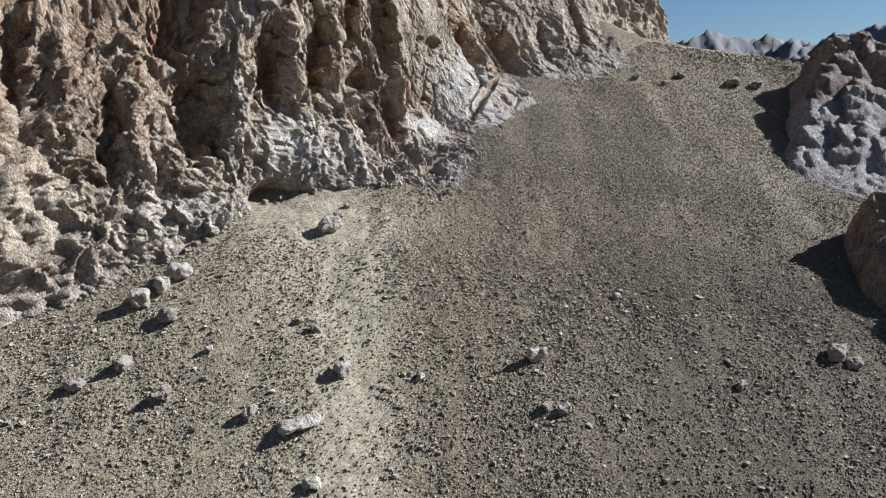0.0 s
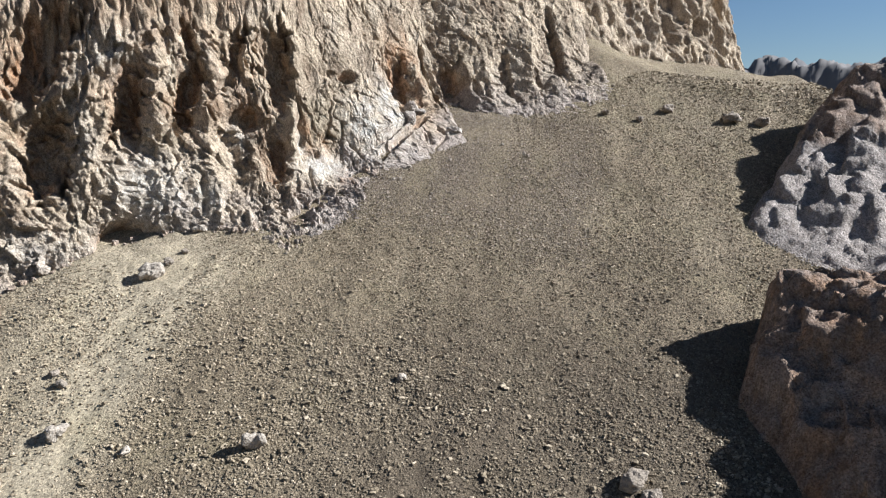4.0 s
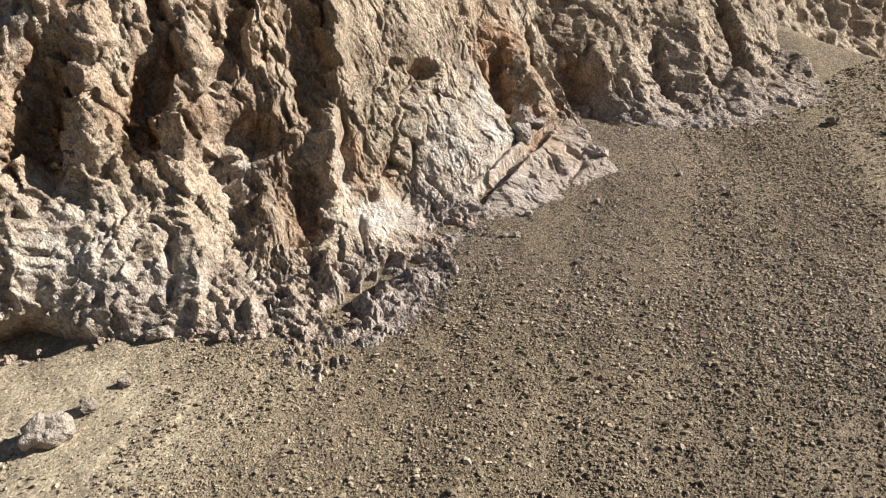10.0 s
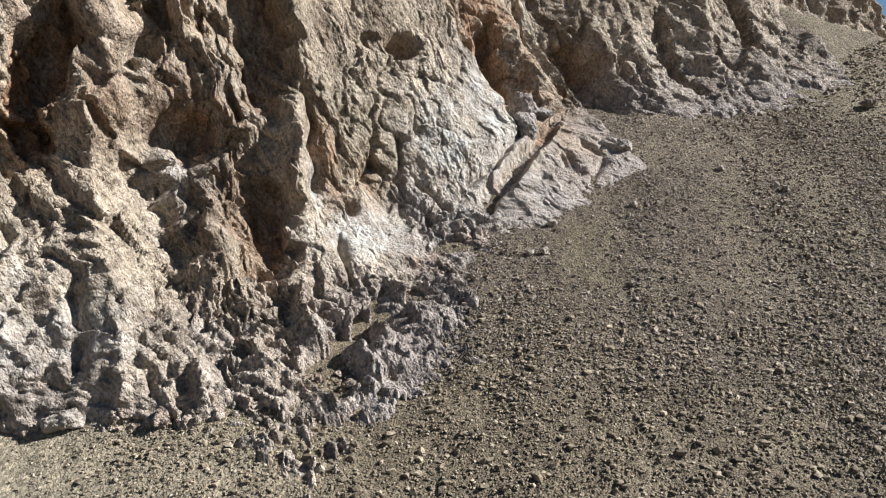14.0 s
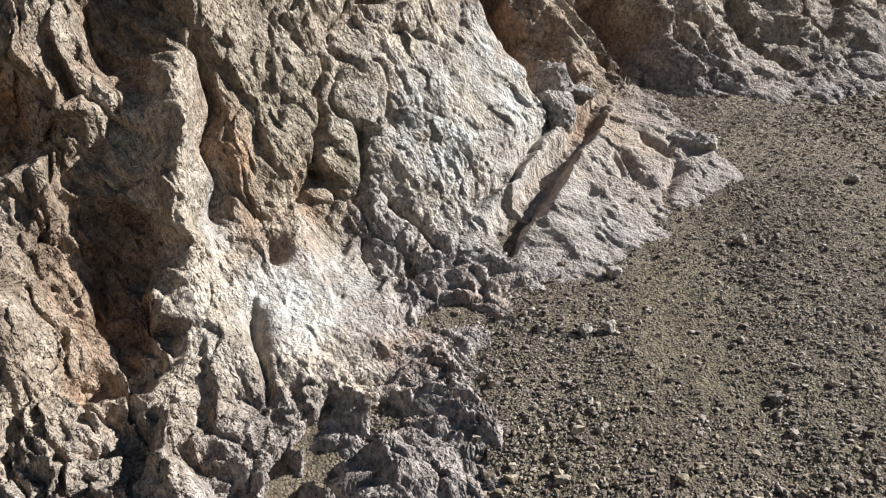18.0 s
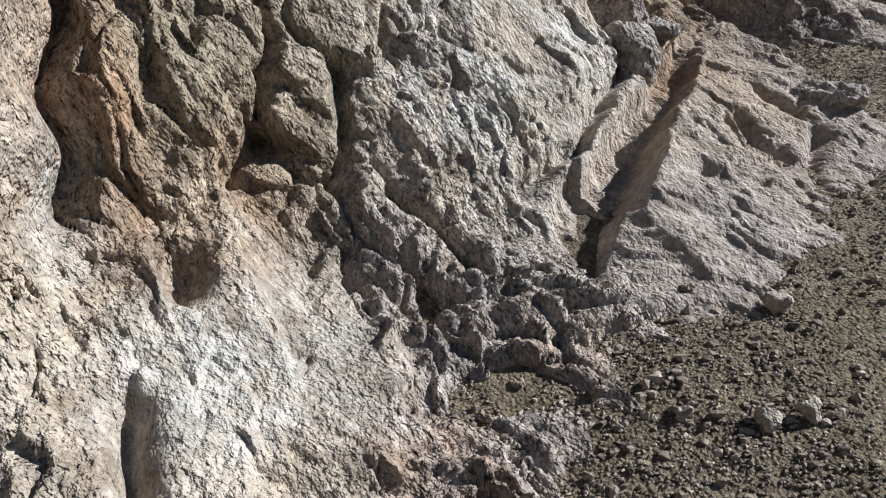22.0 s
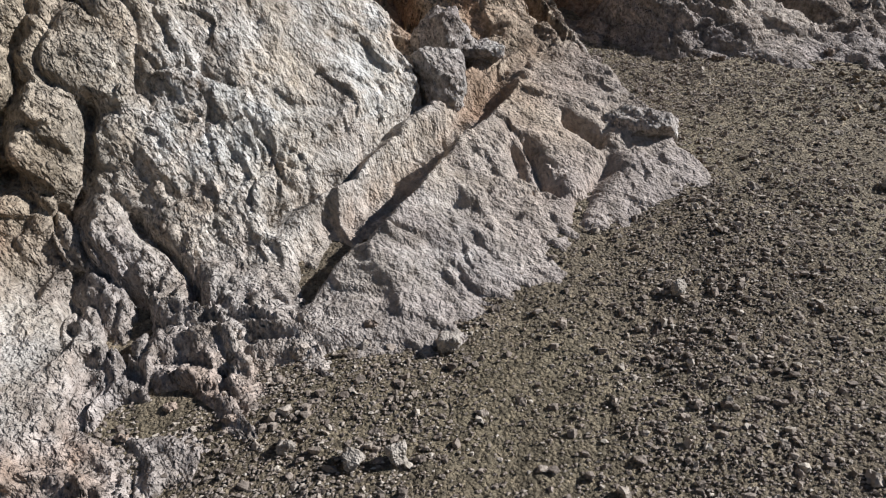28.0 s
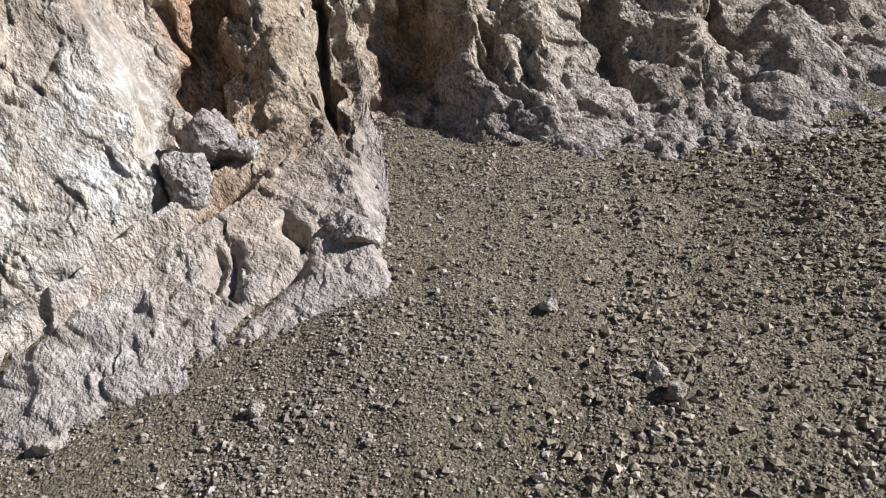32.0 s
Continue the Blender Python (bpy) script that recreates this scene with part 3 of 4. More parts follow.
    d += fine * (0.3 + jag) * grit * (0.05 + 0.05 * west) * facets(cols(uw * 6.2 + 1.8 * v, v * 2.8, o + 0.7) + 5, 60)
    d += fine * grit * 0.025 * facets(cols(u * 13.0 + 3.5 * v, v * 5.5, o + 0.2) + 9, 30)
    return d


def spaced(pieces):
    out = []
    for a, b, step in pieces:
        out.append(np.arange(a, b, step))
    return np.concatenate(out + [[pieces[-1][1]]])


def with_back(co, nu, nv, out, attrs):
    """Adds the rounded top and the back slope behind a face, so that the cliff is a solid ridge."""
    g = np.asarray(co).reshape(nu, nv, 3)
    top = g[:, -1:, :]
    smooth = top.copy()
    for axis in range(3):
        smooth[:, 0, axis] = np.convolve(np.pad(top[:, 0, axis], 20, mode="edge"), np.ones(41) / 41, mode="valid")
    rows = [g, top * 0.5 + smooth * 0.5 + np.array([-1.5 * out[0], -1.5 * out[1], 1.2])]
    for back, drop in ((5, 1.4), (10, 0.0), (18, -5.0), (30, -22.0), (45, -60.0)):
        rows.append(smooth + np.array([-back * out[0], -back * out[1], drop]))
    co = np.concatenate(rows, axis=1)
    full = {}
    for key, val in attrs.items():
        v = np.asarray(val).reshape(nu, nv)
        full[key] = np.concatenate([v] + [v[:, -1:]] * 6, axis=1).ravel()
    return co.reshape(-1, 3), grid_quads(nu, nv + 6)[:, ::-1], full


def build_cliff():
    us = spaced([(-64, -36, 0.3), (-36, -9, 0.11), (-9, 14.5, 0.034), (14.5, 38, 0.095)])
    hs = spaced([(-2.4, -0.6, 0.09), (-0.6, 6, 0.037), (6, 12, 0.065), (12, 18, 0.12), (18, 36, 0.6)])
    U, H = np.meshgrid(us, hs, indexing="ij")
    u, h = U.ravel(), H.ravel()
    foot, zf = cliff_foot(u)
    z = zf + h
    n = cliff_base(u, z)
    d = relief(u, z, h, 0.15 + 0.85 * sstep(-40, -33, u))
    slope = np.clip((cliff_base(u, z - 0.2) - cliff_base(u, z + 0.2)) / 0.4, 0, 3)
    k = 1 / np.sqrt(1 + slope**2)
    n2, z2 = n + d * k, z + d * k * slope
    # the face turns back at its far end
    end = np.maximum(u - 34.5, 0)
    n2 -= 0.35 * end**2
    u2 = u + 0.25 * perlin(cols(u * 0.9, z * 0.9, n2 * 0.9) + 40)
    x, y = cliff_xy(u2, n2)
    pale = np.clip(spots(u, z, PALES) + 0.25 * np.clip(fbm(cols(u * 0.25, z * 0.18, 0 * u), 3), 0, 1), 0, 1)
    grey = np.clip(1.1 - h / 3.2 + 0.5 * fbm(cols(u * 0.4, z * 0.4, 0 * u + 2), 3), 0, 1) * (0.35 + 0.4 * sstep(-8, -4, u))
    olive = np.clip(spots(u, z, OLIVES) + 0.5 * np.clip(fbm(cols(u * 0.3, z * 0.2, 0 * u + 12), 3), 0, 1), 0, 1)
    grey = np.maximum(np.maximum(grey, spots(u, z, MAUVES)), 0.2 * sstep(18, 21, u) * sstep(9, 3, h))
    # rust spots, plus brown shade painted into recesses and the western upper face
    rust_and_shade = np.clip(spots(u, z, RUSTS) + 0.55 * np.clip(-d - 0.1, 0, 1) + 0.4 * sstep(-24, -30, u) * sstep(32, 36, z) + 0.3 * sstep(-5, -9, u) * sstep(39, 43, z), 0, 1)
    co, quads, attrs = with_back(np.stack([x, y, z2], axis=1), len(us), len(hs), (S2, -S2), {"pale": pale, "grey": grey, "rust_and_shade": rust_and_shade, "olive": olive, "smooth": np.clip(np.maximum(worn(u, z), spots(u, z, ((-17, 35, 4, 2.5, 0.7), (-1.8, 36.4, 2.2, 1.3, 1.2)))), 0, 1)})
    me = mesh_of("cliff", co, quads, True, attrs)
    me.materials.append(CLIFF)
    return tagged(new("cliff", me), "tall fluted limestone cliff in tan, cream and rust above the scree", "cliff", kind="structure")


def build_far_cliff():
    us = np.arange(-10, 62, 0.22)
    hs = np.arange(-3, 32, 0.25)
    U, H = np.meshgrid(us, hs, indexing="ij")
    u, h = U.ravel(), H.ravel()
    x0, y0 = 19 + 0.53 * u, 109 + 0.85 * u
    zf = land(x0, y0)
    n = -0.28 * h - 0.012 * np.maximum(u - 46, 0) ** 2 * 6
    d = 1.6 * (ridged(cols(u * 0.13, h * 0.05, 0 * u + 31), 4, 0.55) - 0.5) + 0.35 * fbm(cols(u * 0.9, h * 0.5, 0 * u + 8), 3, 0.6)
    d += 1.5 * facets(cols(u * 0.22, h * 0.09, 0 * u + 1), 26) + 0.5 * fbm(cols(u * 0.5, h * 0.2, 0 * u + 19), 3, 0.6) + 0.25 * fbm(cols(u * 1.6, h * 0.9, 0 * u + 9), 2, 0.6)
    n = n + d
    # recesses get a brown tint that paints their shade
    co, quads, attrs = with_back(np.stack([x0 + 0.85 * n, y0 - 0.53 * n, zf + h], axis=1), len(us), len(hs), (0.85, -0.53),
                                 {"pale": np.clip(0.4 * fbm(cols(u * 0.1, h * 0.1, 0 * u), 3), 0, 1), "grey": 0 * u, "rust_and_shade": np.clip(-d * 0.3, 0, 1)})
    me = mesh_of("far_cliff", co, quads, True, attrs)
    me.materials.append(CLIFF)
    return tagged(new("cliff_beyond", me), "distant tan limestone cliff rising behind the pass", "cliff", kind="structure")


build_cliff()
build_far_cliff()


# ---- ground ----
def ground_detail(x, y):
    p = cols(x, y, 0 * x)
    near = np.exp(-np.maximum(np.hypot(x - 10, y - 68) - 60, 0) / 60)
    z = near * (0.35 * fbm(p * (0.10, 0.06, 1), 3) + 0.10 * fbm(p * 0.7, 3) + 0.035 * fbm(p * 3.0, 2))
    z += (1 - near) * 5 * fbm(p * 0.012, 3)
    return z


def ground_z(x, y):
    x, y = np.asarray(x, dtype=float), np.asarray(y, dtype=float)
    return land(x, y) + ground_detail(x.ravel(), y.ravel()).reshape(x.shape)


def far_spaced(lo, hi, reach):
    out, step = [], 0.4
    k = hi
    while k < reach:
        step *= 1.22
        k += step
        out.append(k)
    far = np.array(out)
    return np.concatenate([(lo - (far - hi))[::-1], np.arange(lo, hi, 0.25), [hi], far])


def build_ground():
    xs, ys = far_spaced(-30, 48, 4600), far_spaced(34, 104, 4600)
    X, Y = np.meshgrid(xs, ys, indexing="ij")
    x, y = X.ravel(), Y.ravel()
    z = ground_z(x, y)
    fine = np.clip(0.9 * np.exp(-(((x + 5 + 0.1 * (y - 50)) / 3.2) ** 2)) * sstep(62, 50, y) + 0.35 * np.clip(fbm(cols(x * 0.09, y * 0.05, 0 * x), 3), 0, 1), 0, 1)
    fine = np.clip(fine + 0.9 * np.exp(-(((x + 9) / 8) ** 2) - ((y - 56) / 6) ** 2) + 0.5 * sstep(-2, -10, x) * sstep(60, 50, y), 0, 1)
    green = 0.25 * np.clip(0.4 * sstep(60, 68, y) * sstep(-2, 6, x) + fbm(cols(x * 0.2, y * 0.2, 0 * x + 4), 4) * 1.5 - 0.1, 0, 1)
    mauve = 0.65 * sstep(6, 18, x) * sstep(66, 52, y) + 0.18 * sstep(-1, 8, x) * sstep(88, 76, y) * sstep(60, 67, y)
    coarse = 0.15 + 0.85 * np.maximum(sstep(67, 58, y), sstep(16, 30, x + 0.6 * np.maximum(y - 85, 0)))
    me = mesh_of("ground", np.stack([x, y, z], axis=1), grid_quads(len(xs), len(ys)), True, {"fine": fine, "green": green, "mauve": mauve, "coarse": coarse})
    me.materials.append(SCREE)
    return tagged(new("ground", me), "steep grey-brown scree slope of loose gravel and broken stone", "scree", kind="structure")


ground = build_ground()


# ---- rocks ----
def ball(n):
    bm = bmesh.new()
    bmesh.ops.create_icosphere(bm, subdivisions=n, radius=1)
    co = np.array([v.co[:] for v in bm.verts])
    tri = np.array([[v.index for v in f.verts] for f in bm.faces])
    bm.free()
    return co, tri


BALLS = {k: ball(k) for k in (1, 2)}


def block(n):
    """Surface of a cube from -1 to 1 with n squares along each edge."""
    g = np.tan(np.linspace(-1, 1, n + 1) * math.pi / 4)
    A, B = np.meshgrid(g, g, indexing="ij")
    a, b = A.ravel(), B.ravel()
    one = np.ones_like(a)
    sides = [(a, b, one), (b, a, -one), (one, a, b), (-one, b, a), (b, one, a), (a, -one, b)]
    co = np.concatenate([np.stack(s, axis=1) for s in sides])
    q = grid_quads(n + 1, n + 1)
    faces = np.concatenate([q + k * (n + 1) ** 2 for k in range(6)])
    key, inverse = np.unique(np.round(co, 5), axis=0, return_inverse=True)
    return key, inverse.ravel()[faces]


BLOCKS = {3: block(7), 4: block(14), 5: block(30)}


def rock_mesh(name, size, seed, mat, level=4, square=0.45, rough=0.12, smooth=True, attrs=None, cuts=7):
    """A broken block: a rounded box with facets and pitted faces, its base at z = 0. square: 0 a box, 1 a ball."""
    co, tri = BLOCKS[level]
    ballco = co / np.linalg.norm(co, axis=1)[:, None]
    p = (co * (1 - square) + ballco * square) * 0.5
    rs = np.random.RandomState(seed)
    for k in range(cuts):
        a = rs.normal(size=3)
        a /= np.linalg.norm(a)
        s = p @ a
        lim = 0.30 + 0.14 * rs.rand()
        p = p - np.maximum(s - lim, 0)[:, None] * a * 0.85
    p = p * np.array(size)
    q = p + seed * 3.7
    scale = 1.0 / max(0.25, min(size))
    nrm = ballco
    m = min(size)
    d = rough * m * (0.8 * fbm(q * scale * 1.3, 3, 0.6) + 1.6 * facets(q * scale * 1.7) + 0.8 * facets(q * scale * 3.6) + 0.4 * facets(q * scale * 8.0, 10))
    if level >= 5:
        d += rough * m * (0.2 * facets(q * scale * 17, 10) + 0.08 * ridged(q * scale * 12, 2, 0.6))
    p = p + nrm * d[:, None]
    p[:, 2] -= p[:, 2].min() + 0.10 * size[2]
    at = {k: (v(p) if callable(v) else np.full(len(p), v)) for k, v in (attrs or {}).items()}
    me = mesh_of(name, p, tri, smooth, at)
    me.materials.append(mat)
    return me


def boulder(x, y, size, seed, mat, turn=0.0, label="", tilt=8.0, level=4):
    me = rock_mesh("boulder", size, seed, mat, level)
    ob = new("boulder", me)
    ob.matrix_world = pose(x, y, float(ground_z(x, y)) - 0.05 * size[2], tilt, -5, turn)
    return tagged(ob, label or "angular tan boulder lying on the scree", "boulder", "boulders on the scree")


def crag(label, box, step, form, bands, attrs, seed):
    """An outcrop standing out of the slope: its bare form, broken into faces."""
    x0, x1, y0, y1 = box
    xs, ys = np.arange(x0, x1, step), np.arange(y0, y1, step)
    X, Y = np.meshgrid(xs, ys, indexing="ij")
    x, y = X.ravel(), Y.ravel()
    wx, wy = x + 1.0 * perlin(cols(x * 0.16, y * 0.16, 0 * x + seed)), y + 1.0 * perlin(cols(x * 0.16, y * 0.16, 0 * x + seed + 9))
    z = form(wx, wy)
    p = cols(x, y, z)
    rise = sstep(-2, 3, z - land(x, y))
    d = rise * (1.0 * facets(p * (0.22, 0.22, 0.14) + seed, 60) + 0.45 * fbm(p * (0.25, 0.25, 0.15) + seed, 3, 0.4) + 0.2 * billow(p * (0.4, 0.4, 0.16) + seed) + 0.4 * facets(p * (0.7, 0.7, 0.4) + seed, 90) + 0.1 * ridged(p * (0.3, 0.3, 0.2) + seed, 3, 0.5))
    d += rise * (0.06 * billow(p * (1.2, 1.2, 0.5) + seed) + 0.10 * facets(p * (1.9, 1.9, 1.1) + seed, 90))
    z = np.maximum(z + 1.15 * d, land(x, y) - 2.5)
    co, quads = np.stack([x - 0.45 * d, y - 0.5 * d, z], axis=1), grid_quads(len(xs), len(ys))
    high = bands(p)[quads].mean(axis=1) > 0.5
    top = tagged(new("rock_outcrop"), label, "rock outcrop", "crags beside the scree")
    for name, sel in (("upper_band", high), ("lower_band", ~high)):
        used, faces = np.unique(quads[sel], return_inverse=True)
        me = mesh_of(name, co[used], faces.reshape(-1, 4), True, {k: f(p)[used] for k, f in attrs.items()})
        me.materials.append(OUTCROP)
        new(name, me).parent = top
    return top


def knob_form(x, y):
    face = 27.9 + 0.75 * (x - 39.6) + 0.95 * (y - 58.3)
    top = 30.4 - 0.05 * (x - 41) - 0.006 * (x - 43) ** 2
    side = 24.0 + 2.2 * (x - 36.2 - 0.02 * (y - 57) ** 2)
    back = 30.0 - 1.1 * (y - 62)
    return smin(smin(face, top, 1.2), smin(side, back, 1.2), 0.8)


def outcrop_form(x, y):
    face = 34.0 + 0.83 * (y - 81) + 0.05 * (x - 44)
    cap = 39.9 + 0.45 * (x - 41) + 0.30 * (y - 88.5)
    side = 31.0 + 1.7 * (x - 37.2) - 0.35 * (y - 77)
    east = 45.0 - 2.0 * (x - 57.0 - 0.15 * (84 - y))
    back = 46.5 - 1.3 * (y - 96)
    return smin(smin(smin(face, cap, 0.8), smin(side, east, 0.8), 0.8), smin(back, 46.6 + 0 * x, 0.8), 0.8)


def upper(p):
    """How far a point lies in the brown upper part of the tall outcrop."""
    return sstep(-0.6, 0.6, p[:, 2] - 37.6 - 0.12 * (p[:, 0] - 42) + 1.4 * fbm(p * 0.25, 3))


def crown(p):
    """How far a point lies on the rounded top of the knob."""
    return sstep(-0.4, 0.4, p[:, 2] - 29.2 + 0.8 * fbm(p * 0.3, 3))


# the knob's strong brown tint puts its shade into the colour
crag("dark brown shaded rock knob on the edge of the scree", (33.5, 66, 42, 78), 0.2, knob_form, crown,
     {"pale": lambda p: 0 * p[:, 0], "grey": lambda p: 0 * p[:, 0], "rust_and_shade": lambda p: np.clip(0.6 + 0.6 * fbm(p * 0.15, 3), 0, 1)}, 31)
crag("tall craggy outcrop, brown above and pale grey below", (33, 72, 62, 112), 0.24, outcrop_form, upper,
     {"pale": lambda p: 0.2 * (1 - upper(p)), "grey": lambda p: 0.8 * (1 - upper(p)), "rust_and_shade": lambda p: 0.25 * upper(p)}, 41)

# slabs and blocks of bedrock lying against the foot of the cliff: middle, size, turn, dip, name
def slab(name, mid, size, turn, dip, roll, seed, label, mat, square=0.4, rough=0.1, cuts=7):
    me = rock_mesh(name, size, seed, mat, 5, square, rough, True, {"pale": lambda p: np.clip(0.25 + 0.6 * fbm(p * 0.8 + seed, 3), 0, 1), "grey": 0.75, "rust_and_shade": 0.0}, cuts=cuts)
    me.transform(Matrix.Translation((0, 0, -0.4 * size[2])))
    ob = new(name, me)
    ob.matrix_world = Matrix.Translation(mid) @ Euler((radians(dip), radians(roll), radians(turn))).to_matrix().to_4x4()
    return tagged(ob, label, "rock slab", "bedrock slabs at the cliff foot")


slab("rock_block", (4.28, 80.66, 41.15), (1.3, 1.2, 1.8), 10, 10, 0, 55, "rounded mauve block wedged against the pale cliff face", CLIFF, 0.65, 0.08)
slab("rock_block", (4.03, 81.97, 42.20), (1.8, 1.3, 1.5), -30, 15, 0, 56, "pale rounded block at the head of the slabs", CLIFF, 0.6, 0.09)
slab("rock_block", (5.02, 82.11, 41.80), (1.2, 0.9, 0.7), 20, 5, 10, 58, "flat pale block at the head of the slabs", CLIFF, 0.4, 0.08)
slab("rock_slab", (8.56, 81.83, 39.70), (1.5, 2.6, 1.0), 55, 8, 12, 54, "squat mauve bedrock block at the edge of the scree", CLIFF, 0.5, 0.07)

# boulders: x, y, size, shade, turn
WEST_BLOCKS = (
    (-8.5, 54.6, 2.2, 1.5, 1.3, BOULDER, 15),
    (-8.1, 56.3, 0.8, 0.7, 0.5, BOULDER_DARK, 50),
    (-7.6, 57.8, 0.6, 0.5, 0.45, BOULDER_DARK, 20),
    (-18.8, 48.1, 2.0, 1.3, 1.2, BOULDER, 20),
    (-19.6, 46.7, 1.2, 1.0, 1.1, BOULDER, 70),
    (-20.5, 45.4, 1.4, 1.2, 1.5, BOULDER, 30),
    (-17.9, 44.2, 1.7, 1.1, 0.9, BOULDER_DARK, 10),
    (-19.7, 40.5, 1.2, 0.9, 0.9, BOULDER_DARK, 80),
    (-16.2, 38.5, 1.3, 0.9, 0.8, BOULDER_DARK, 25),
    (-14.3, 41.9, 0.6, 0.5, 0.4, BOULDER, 25),
    (-5.2, 41.2, 1.5, 1.0, 0.9, BOULDER, 60),
    (-8.0, 60.5, 1.3, 0.7, 0.6, BOULDER, 25),
)
LOWER_BLOCKS = (
    (7.7, 43.4, 1.3, 1.0, 1.0, BOULDER, 35),
    (9.2, 39.4, 0.8, 0.7, 0.7, BOULDER, 5),
    (8.1, 39.5, 0.7, 0.6, 0.5, BOULDER_DARK, 45),
    (14.4, 50.7, 0.7, 0.5, 0.5, BOULDER, 0),
    (-7.0, 36.9, 2.6, 1.6, 0.6, BOULDER, 20),
    (-7.6, 44.2, 0.7, 0.6, 0.5, BOULDER_DARK, 15),
    (-8.8, 44.8, 0.6, 0.5, 0.5, BOULDER_DARK, 40),
    (0.0, 41.2, 0.7, 0.5, 0.4, BOULDER, 75),
    (21.5, 43.5, 0.8, 0.6, 0.6, BOULDER_DARK, 30),
)
EDGE_BLOCKS = (
    (29.5, 47.6, 1.9, 1.2, 0.9, BOULDER_DARK, 50),
    (30.5, 46.9, 1.2, 0.9, 0.7, BOULDER_DARK, 5),
    (-10.3, 37.5, 1.2, 0.8, 0.7, BOULDER_DARK, 65),
    (-5.5, 33.4, 1.1, 0.8, 0.6, BOULDER, 20),
    (-22.2, 38.9, 1.4, 0.9, 0.6, BOULDER_DARK, 10),
    (36.6, 44.5, 2.4, 1.6, 1.0, BOULDER_DARK, 120),
    (39.6, 45.2, 2.6, 1.8, 1.4, BOULDER_DARK, 130),
    (40.3, 48.3, 2.4, 1.2, 1.0, BOULDER, 110),
    (34.0, 43.6, 1.5, 1.1, 0.7, BOULDER_DARK, 60),
)
NEAR_STONES = (
    (6.15, 75.05, 0.46, 0.34, 0.34, BOULDER, 30),
    (5.47, 72.65, 0.3, 0.3, 0.34, BOULDER, 0),
    (6.04, 72.9, 0.3, 0.26, 0.3, BOULDER, 45),
    (4.38, 72.65, 0.25, 0.2, 0.24, BOULDER, 10),
    (9.85, 77.1, 0.32, 0.26, 0.26, BOULDER, 20),
    (14.2, 81.7, 0.38, 0.3, 0.28, BOULDER, 60),
    (16.65, 81.1, 0.45, 0.34, 0.42, BOULDER, 15),
    (17.05, 80.8, 0.42, 0.36, 0.38, BOULDER_DARK, 70),
    (15.3, 78.2, 0.26, 0.2, 0.2, BOULDER, 0),
    (11.35, 80.55, 0.22, 0.2, 0.2, BOULDER_DARK, 35),
    (9.7, 71.6, 0.3, 0.26, 0.26, BOULDER_DARK, 35),
)
FAR_BLOCKS = (
    (6.1, 82.4, 0.6, 0.45, 0.3, BOULDER, 10),
    (6.6, 82.7, 0.5, 0.35, 0.25, BOULDER, 60),
    (5.5, 85.9, 0.45, 0.35, 0.25, BOULDER, 95),
    (37.6, 95.6, 2.4, 1.6, 1.2, BOULDER_DARK, 20),
    (41.0, 96.4, 1.8, 1.3, 1.0, BOULDER_DARK, 50),
    (30.6, 95.3, 1.5, 1.1, 0.9, BOULDER_DARK, 70),
    (27.6, 92.1, 0.9, 0.7, 0.6, BOULDER_DARK, 40),
    (23.9, 91.9, 0.9, 0.7, 0.6, BOULDER_DARK, 10),
)
for k, (x, y, sx, sy, sz, tone, turn) in enumerate(WEST_BLOCKS + LOWER_BLOCKS + EDGE_BLOCKS + NEAR_STONES + FAR_BLOCKS):
    small = max(sx, sy, sz) < 0.8
    boulder(x, y, (sx, sy, sz), 3 + k, tone, turn, "pale angular stone on the gravel slope" if small else ("brown weathered boulder half sunk in the scree" if tone is BOULDER_DARK else ""), level=3 if small else 4)

# rubble along the foot of the cliff
rs = np.random.RandomState(77)
RUBBLE = [rock_mesh("rubble_block", (1.0, 0.75, 0.7), 200 + k, CLIFF, 4, 0.35, 0.13, True, {"pale": 0.0, "grey": 0.55, "rust_and_shade": 0.3}) for k in range(7)]
for k in range(110):
    u = float(rs.choice([rs.uniform(-17, 1), rs.uniform(-17, 16), rs.uniform(17, 36), rs.uniform(-40, -17)]))
    n = float(np.interp(u, FOOT_U, FOOT_N)) + rs.uniform(-0.7, 0.35)
    x, y = cliff_xy(u, n)
    s = 0.2 + (0.6 if u < -4 else 0.25) * rs.rand() ** 2.5
    ob = new("rubble_block", RUBBLE[k % 7])
    ob.matrix_world = pose(x, y, float(ground_z(x, y)) - 0.12 * s, rs.uniform(-25, 25), rs.uniform(-25, 25), rs.uniform(0, 360)) @ Matrix.Diagonal((s, s, s, 1))
    tagged(ob, "rough grey-brown rubble block at the cliff foot", "rock", "rubble at the cliff foot")

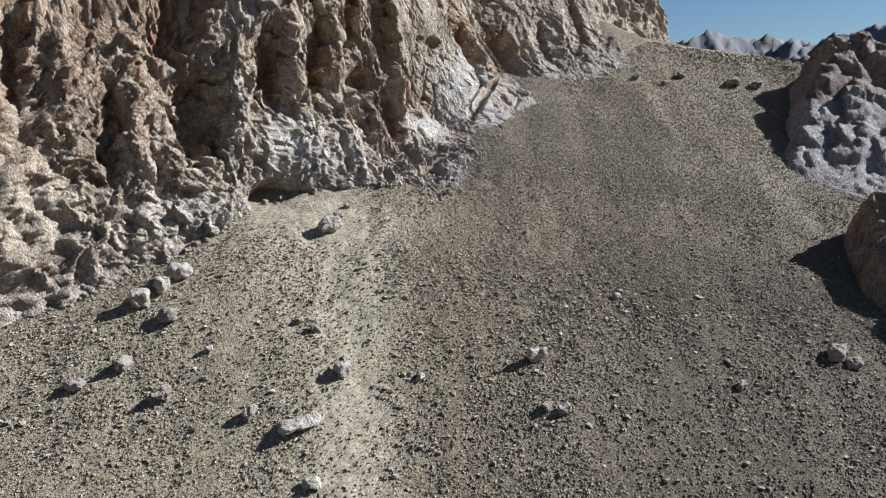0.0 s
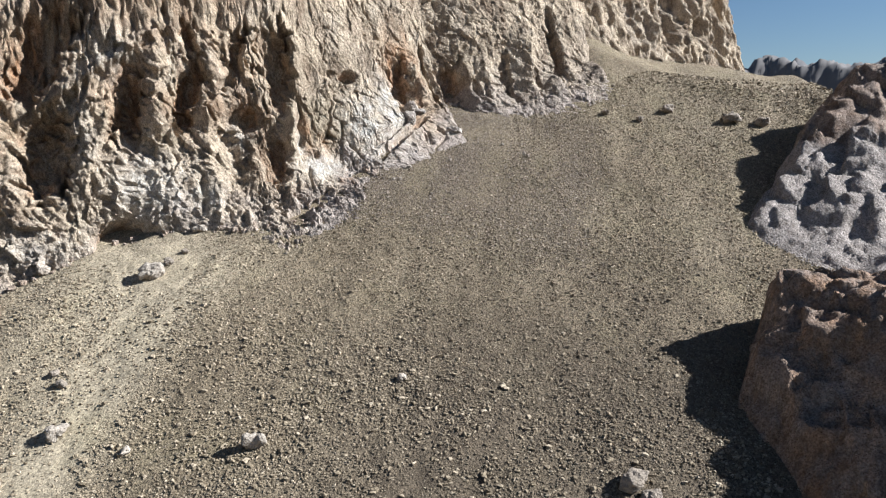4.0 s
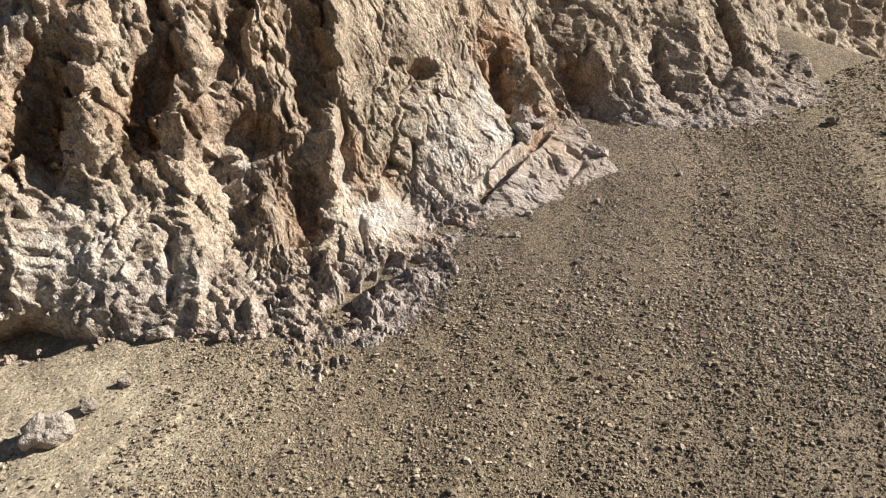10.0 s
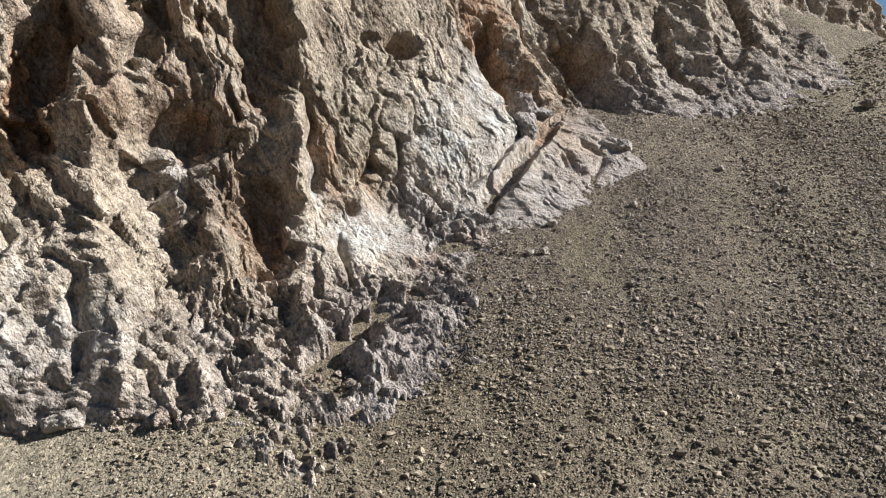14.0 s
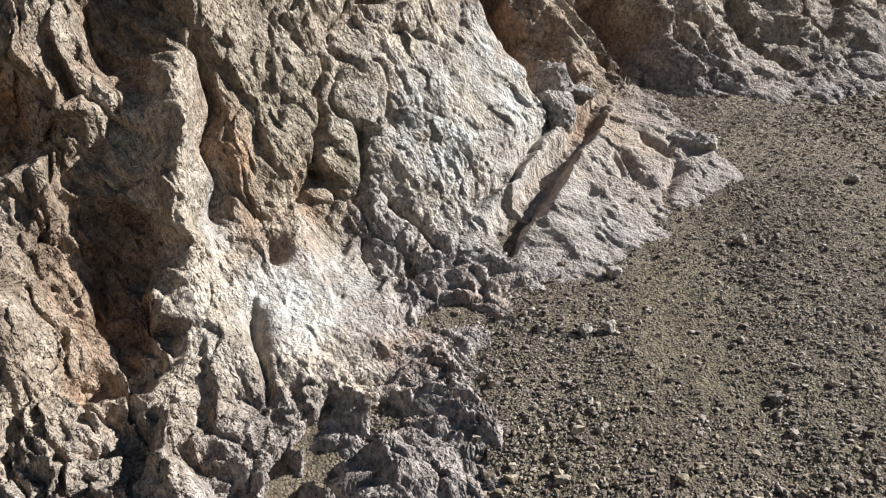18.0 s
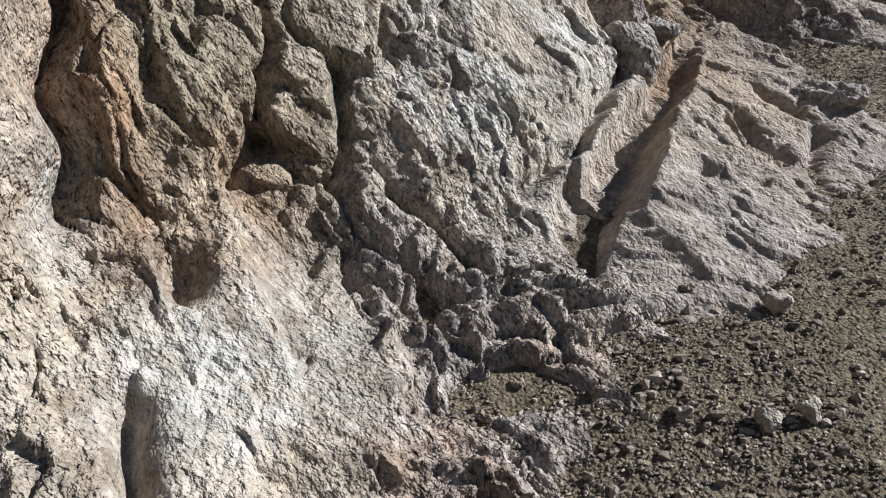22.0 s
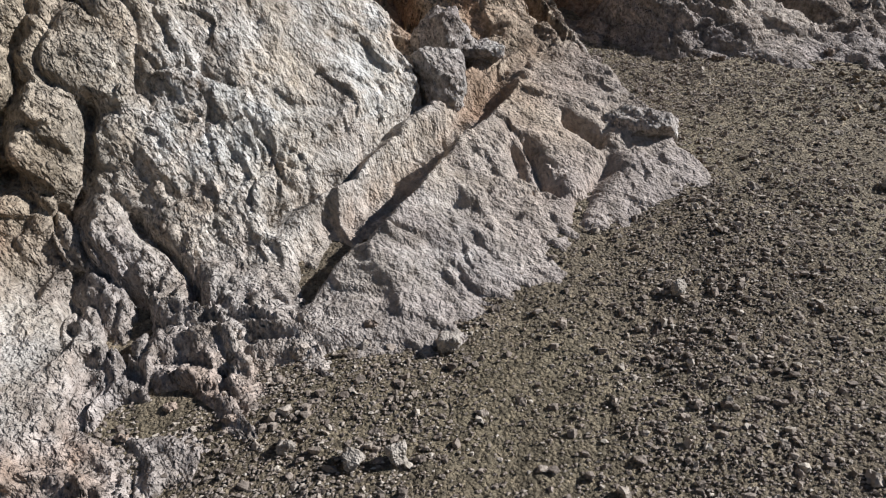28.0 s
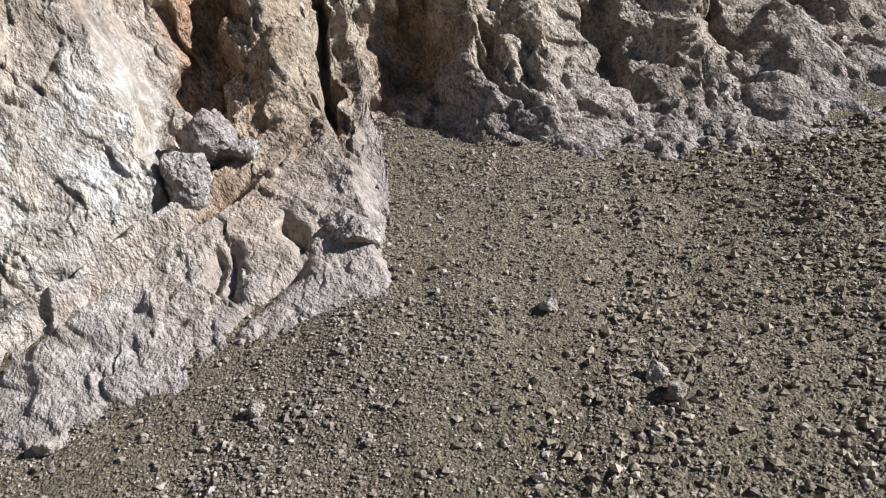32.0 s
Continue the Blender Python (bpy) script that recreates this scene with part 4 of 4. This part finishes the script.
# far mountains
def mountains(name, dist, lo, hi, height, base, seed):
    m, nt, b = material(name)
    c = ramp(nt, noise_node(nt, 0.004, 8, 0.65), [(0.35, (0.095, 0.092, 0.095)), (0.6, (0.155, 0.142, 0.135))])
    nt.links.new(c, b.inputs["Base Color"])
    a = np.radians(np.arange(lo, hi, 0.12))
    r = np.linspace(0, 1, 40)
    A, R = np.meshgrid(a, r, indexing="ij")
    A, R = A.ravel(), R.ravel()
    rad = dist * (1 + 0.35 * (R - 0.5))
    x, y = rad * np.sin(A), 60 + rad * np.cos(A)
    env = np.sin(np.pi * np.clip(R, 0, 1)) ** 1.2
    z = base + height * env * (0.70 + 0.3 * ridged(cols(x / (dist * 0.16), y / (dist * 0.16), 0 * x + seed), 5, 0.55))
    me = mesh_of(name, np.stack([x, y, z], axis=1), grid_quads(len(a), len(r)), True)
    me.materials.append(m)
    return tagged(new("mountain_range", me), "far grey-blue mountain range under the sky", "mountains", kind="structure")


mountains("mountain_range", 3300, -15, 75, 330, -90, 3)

# ---- loose stones of the scree ----
OCTA = (np.array([(1, 0, 0), (-1, 0, 0), (0, 1, 0), (0, -1, 0), (0, 0, 1), (0, 0, -1)], dtype=float),
        np.array([(0, 2, 4), (2, 1, 4), (1, 3, 4), (3, 0, 4), (2, 0, 5), (1, 2, 5), (3, 1, 5), (0, 3, 5)]))


def stone_shapes(rs, co, count):
    out = []
    for k in range(count):
        p = np.sign(co) * np.abs(co) ** 0.6
        for j in range(6):
            a = rs.normal(size=3)
            a /= np.linalg.norm(a)
            p = p - np.maximum(p @ a - (0.45 + 0.3 * rs.rand()), 0)[:, None] * a
        p = p * rs.uniform(0.6, 1.15, size=3)
        out.append(p + rs.normal(scale=0.13, size=p.shape))
    return out


def scatter(count, region, lo, hi, seed, ballmesh, power):
    rs = np.random.RandomState(seed)
    co, tri = ballmesh
    protos = stone_shapes(rs, co, 16)
    x, y = region(rs, count)
    s = lo * (hi / lo) ** (rs.rand(len(x)) ** power) * 0.5
    z = ground_z(x, y)
    ang = rs.rand(len(x)) * 6.283
    out, faces, base = [], [], 0
    for k in range(len(protos)):
        sel = np.arange(len(x)) % len(protos) == k
        p = protos[k][None] * s[sel][:, None, None]
        ca, sa = np.cos(ang[sel])[:, None], np.sin(ang[sel])[:, None]
        q = np.stack([p[:, :, 0] * ca - p[:, :, 1] * sa + x[sel][:, None], p[:, :, 0] * sa + p[:, :, 1] * ca + y[sel][:, None],
                      p[:, :, 2] * 0.74 + (z[sel] + s[sel] * 0.25)[:, None]], axis=2)
        out.append(q.reshape(-1, 3))
        faces.append((tri[None] + (np.arange(sel.sum()) * len(co))[:, None, None] + base).reshape(-1, 3))
        base += len(out[-1])
    return np.concatenate(out), np.concatenate(faces)


def on_slope(x0, x1, y0, y1):
    def pick(rs, count):
        x, y = rs.uniform(x0, x1, count), rs.uniform(y0, y1, count)
        u, n = (x + y - 72) * S2, (x - y + 72) * S2
        streak = (1 - 0.75 * np.exp(-(((x + 5 + 0.1 * (y - 50)) / 3.2) ** 2)) * sstep(62, 50, y)) * np.clip(0.75 + 0.7 * fbm(cols(x * 0.22, y * 0.08, 0 * x), 4, 0.6), 0.25, 1)
        margin = np.minimum(np.minimum(x - x0, x1 - x), np.minimum(y - y0, y1 - y)) / 3.5
        ok = (n > np.interp(u, FOOT_U, FOOT_N) - 0.3 - 1.2 * (np.abs(u) < 1.6)) & (rs.rand(count) < streak * np.clip(margin, 0, 1))
        return x[ok], y[ok]
    return pick


NEAR_SCREE = (
    (190000, on_slope(-2, 26, 65, 91), 0.05, 0.115, 1, OCTA, 1.3),
    (34000, on_slope(-2, 27, 64, 93), 0.08, 0.22, 5, BALLS[1], 2.6),
    (60000, on_slope(-9, 21, 49, 71), 0.08, 0.18, 2, OCTA, 1.3),
    (42000, on_slope(14, 41, 49, 71), 0.09, 0.2, 9, OCTA, 1.3),
    (11000, on_slope(-8, 16, 46, 72), 0.13, 0.36, 6, BALLS[1], 2.6),
    (10000, on_slope(10, 41, 46, 72), 0.13, 0.36, 12, BALLS[1], 2.6),
)
WIDE_SCREE = (
    (48000, on_slope(-33, 13, 29, 55), 0.13, 0.3, 3, OCTA, 1.5),
    (40000, on_slope(6, 45, 29, 55), 0.13, 0.3, 10, OCTA, 1.5),
    (8000, on_slope(-30, 42, 33, 54), 0.18, 0.5, 7, BALLS[1], 3.2),
    (56000, on_slope(13, 50, 66, 112), 0.14, 0.36, 4, OCTA, 1.6),
    (12000, on_slope(2, 62, 98, 142), 0.25, 0.8, 11, OCTA, 1.8),
    (14000, on_slope(-32, -2, 50, 68), 0.08, 0.2, 8, OCTA, 2.0),
)
for args in NEAR_SCREE + WIDE_SCREE:
    co, tri = scatter(*args)
    me = mesh_of("loose_stones", co, tri, False)
    me.materials.append(STONE_NEAR if args[4] in (1, 5) else STONE_DARK if args[4] in (9, 10, 12) else STONE)
    tagged(new("loose_stones", me), "loose angular scree stones in grey and tan", "stones", kind="stuff")

# single stones that lie nearest to the flight, parts of the slope
rs = np.random.RandomState(5)
shapes = []
for k, p in enumerate(stone_shapes(rs, BALLS[2][0], 8)):
    me = mesh_of("stone", p, BALLS[2][1], False)
    me.materials.append(STONE_NEAR)
    shapes.append(me)
x, y = on_slope(1, 22, 66, 88)(rs, 520)
z = ground_z(x, y)
for k in range(min(300, len(x))):
    s = 0.05 + 0.075 * rs.rand() ** 2
    ob = new("stone", shapes[k % 8])
    ob.parent = ground
    ob.matrix_world = pose(x[k], y[k], z[k] + 0.35 * s, rs.uniform(-20, 20), rs.uniform(-20, 20), rs.uniform(0, 360)) @ Matrix.Diagonal((s, s, s, 1))
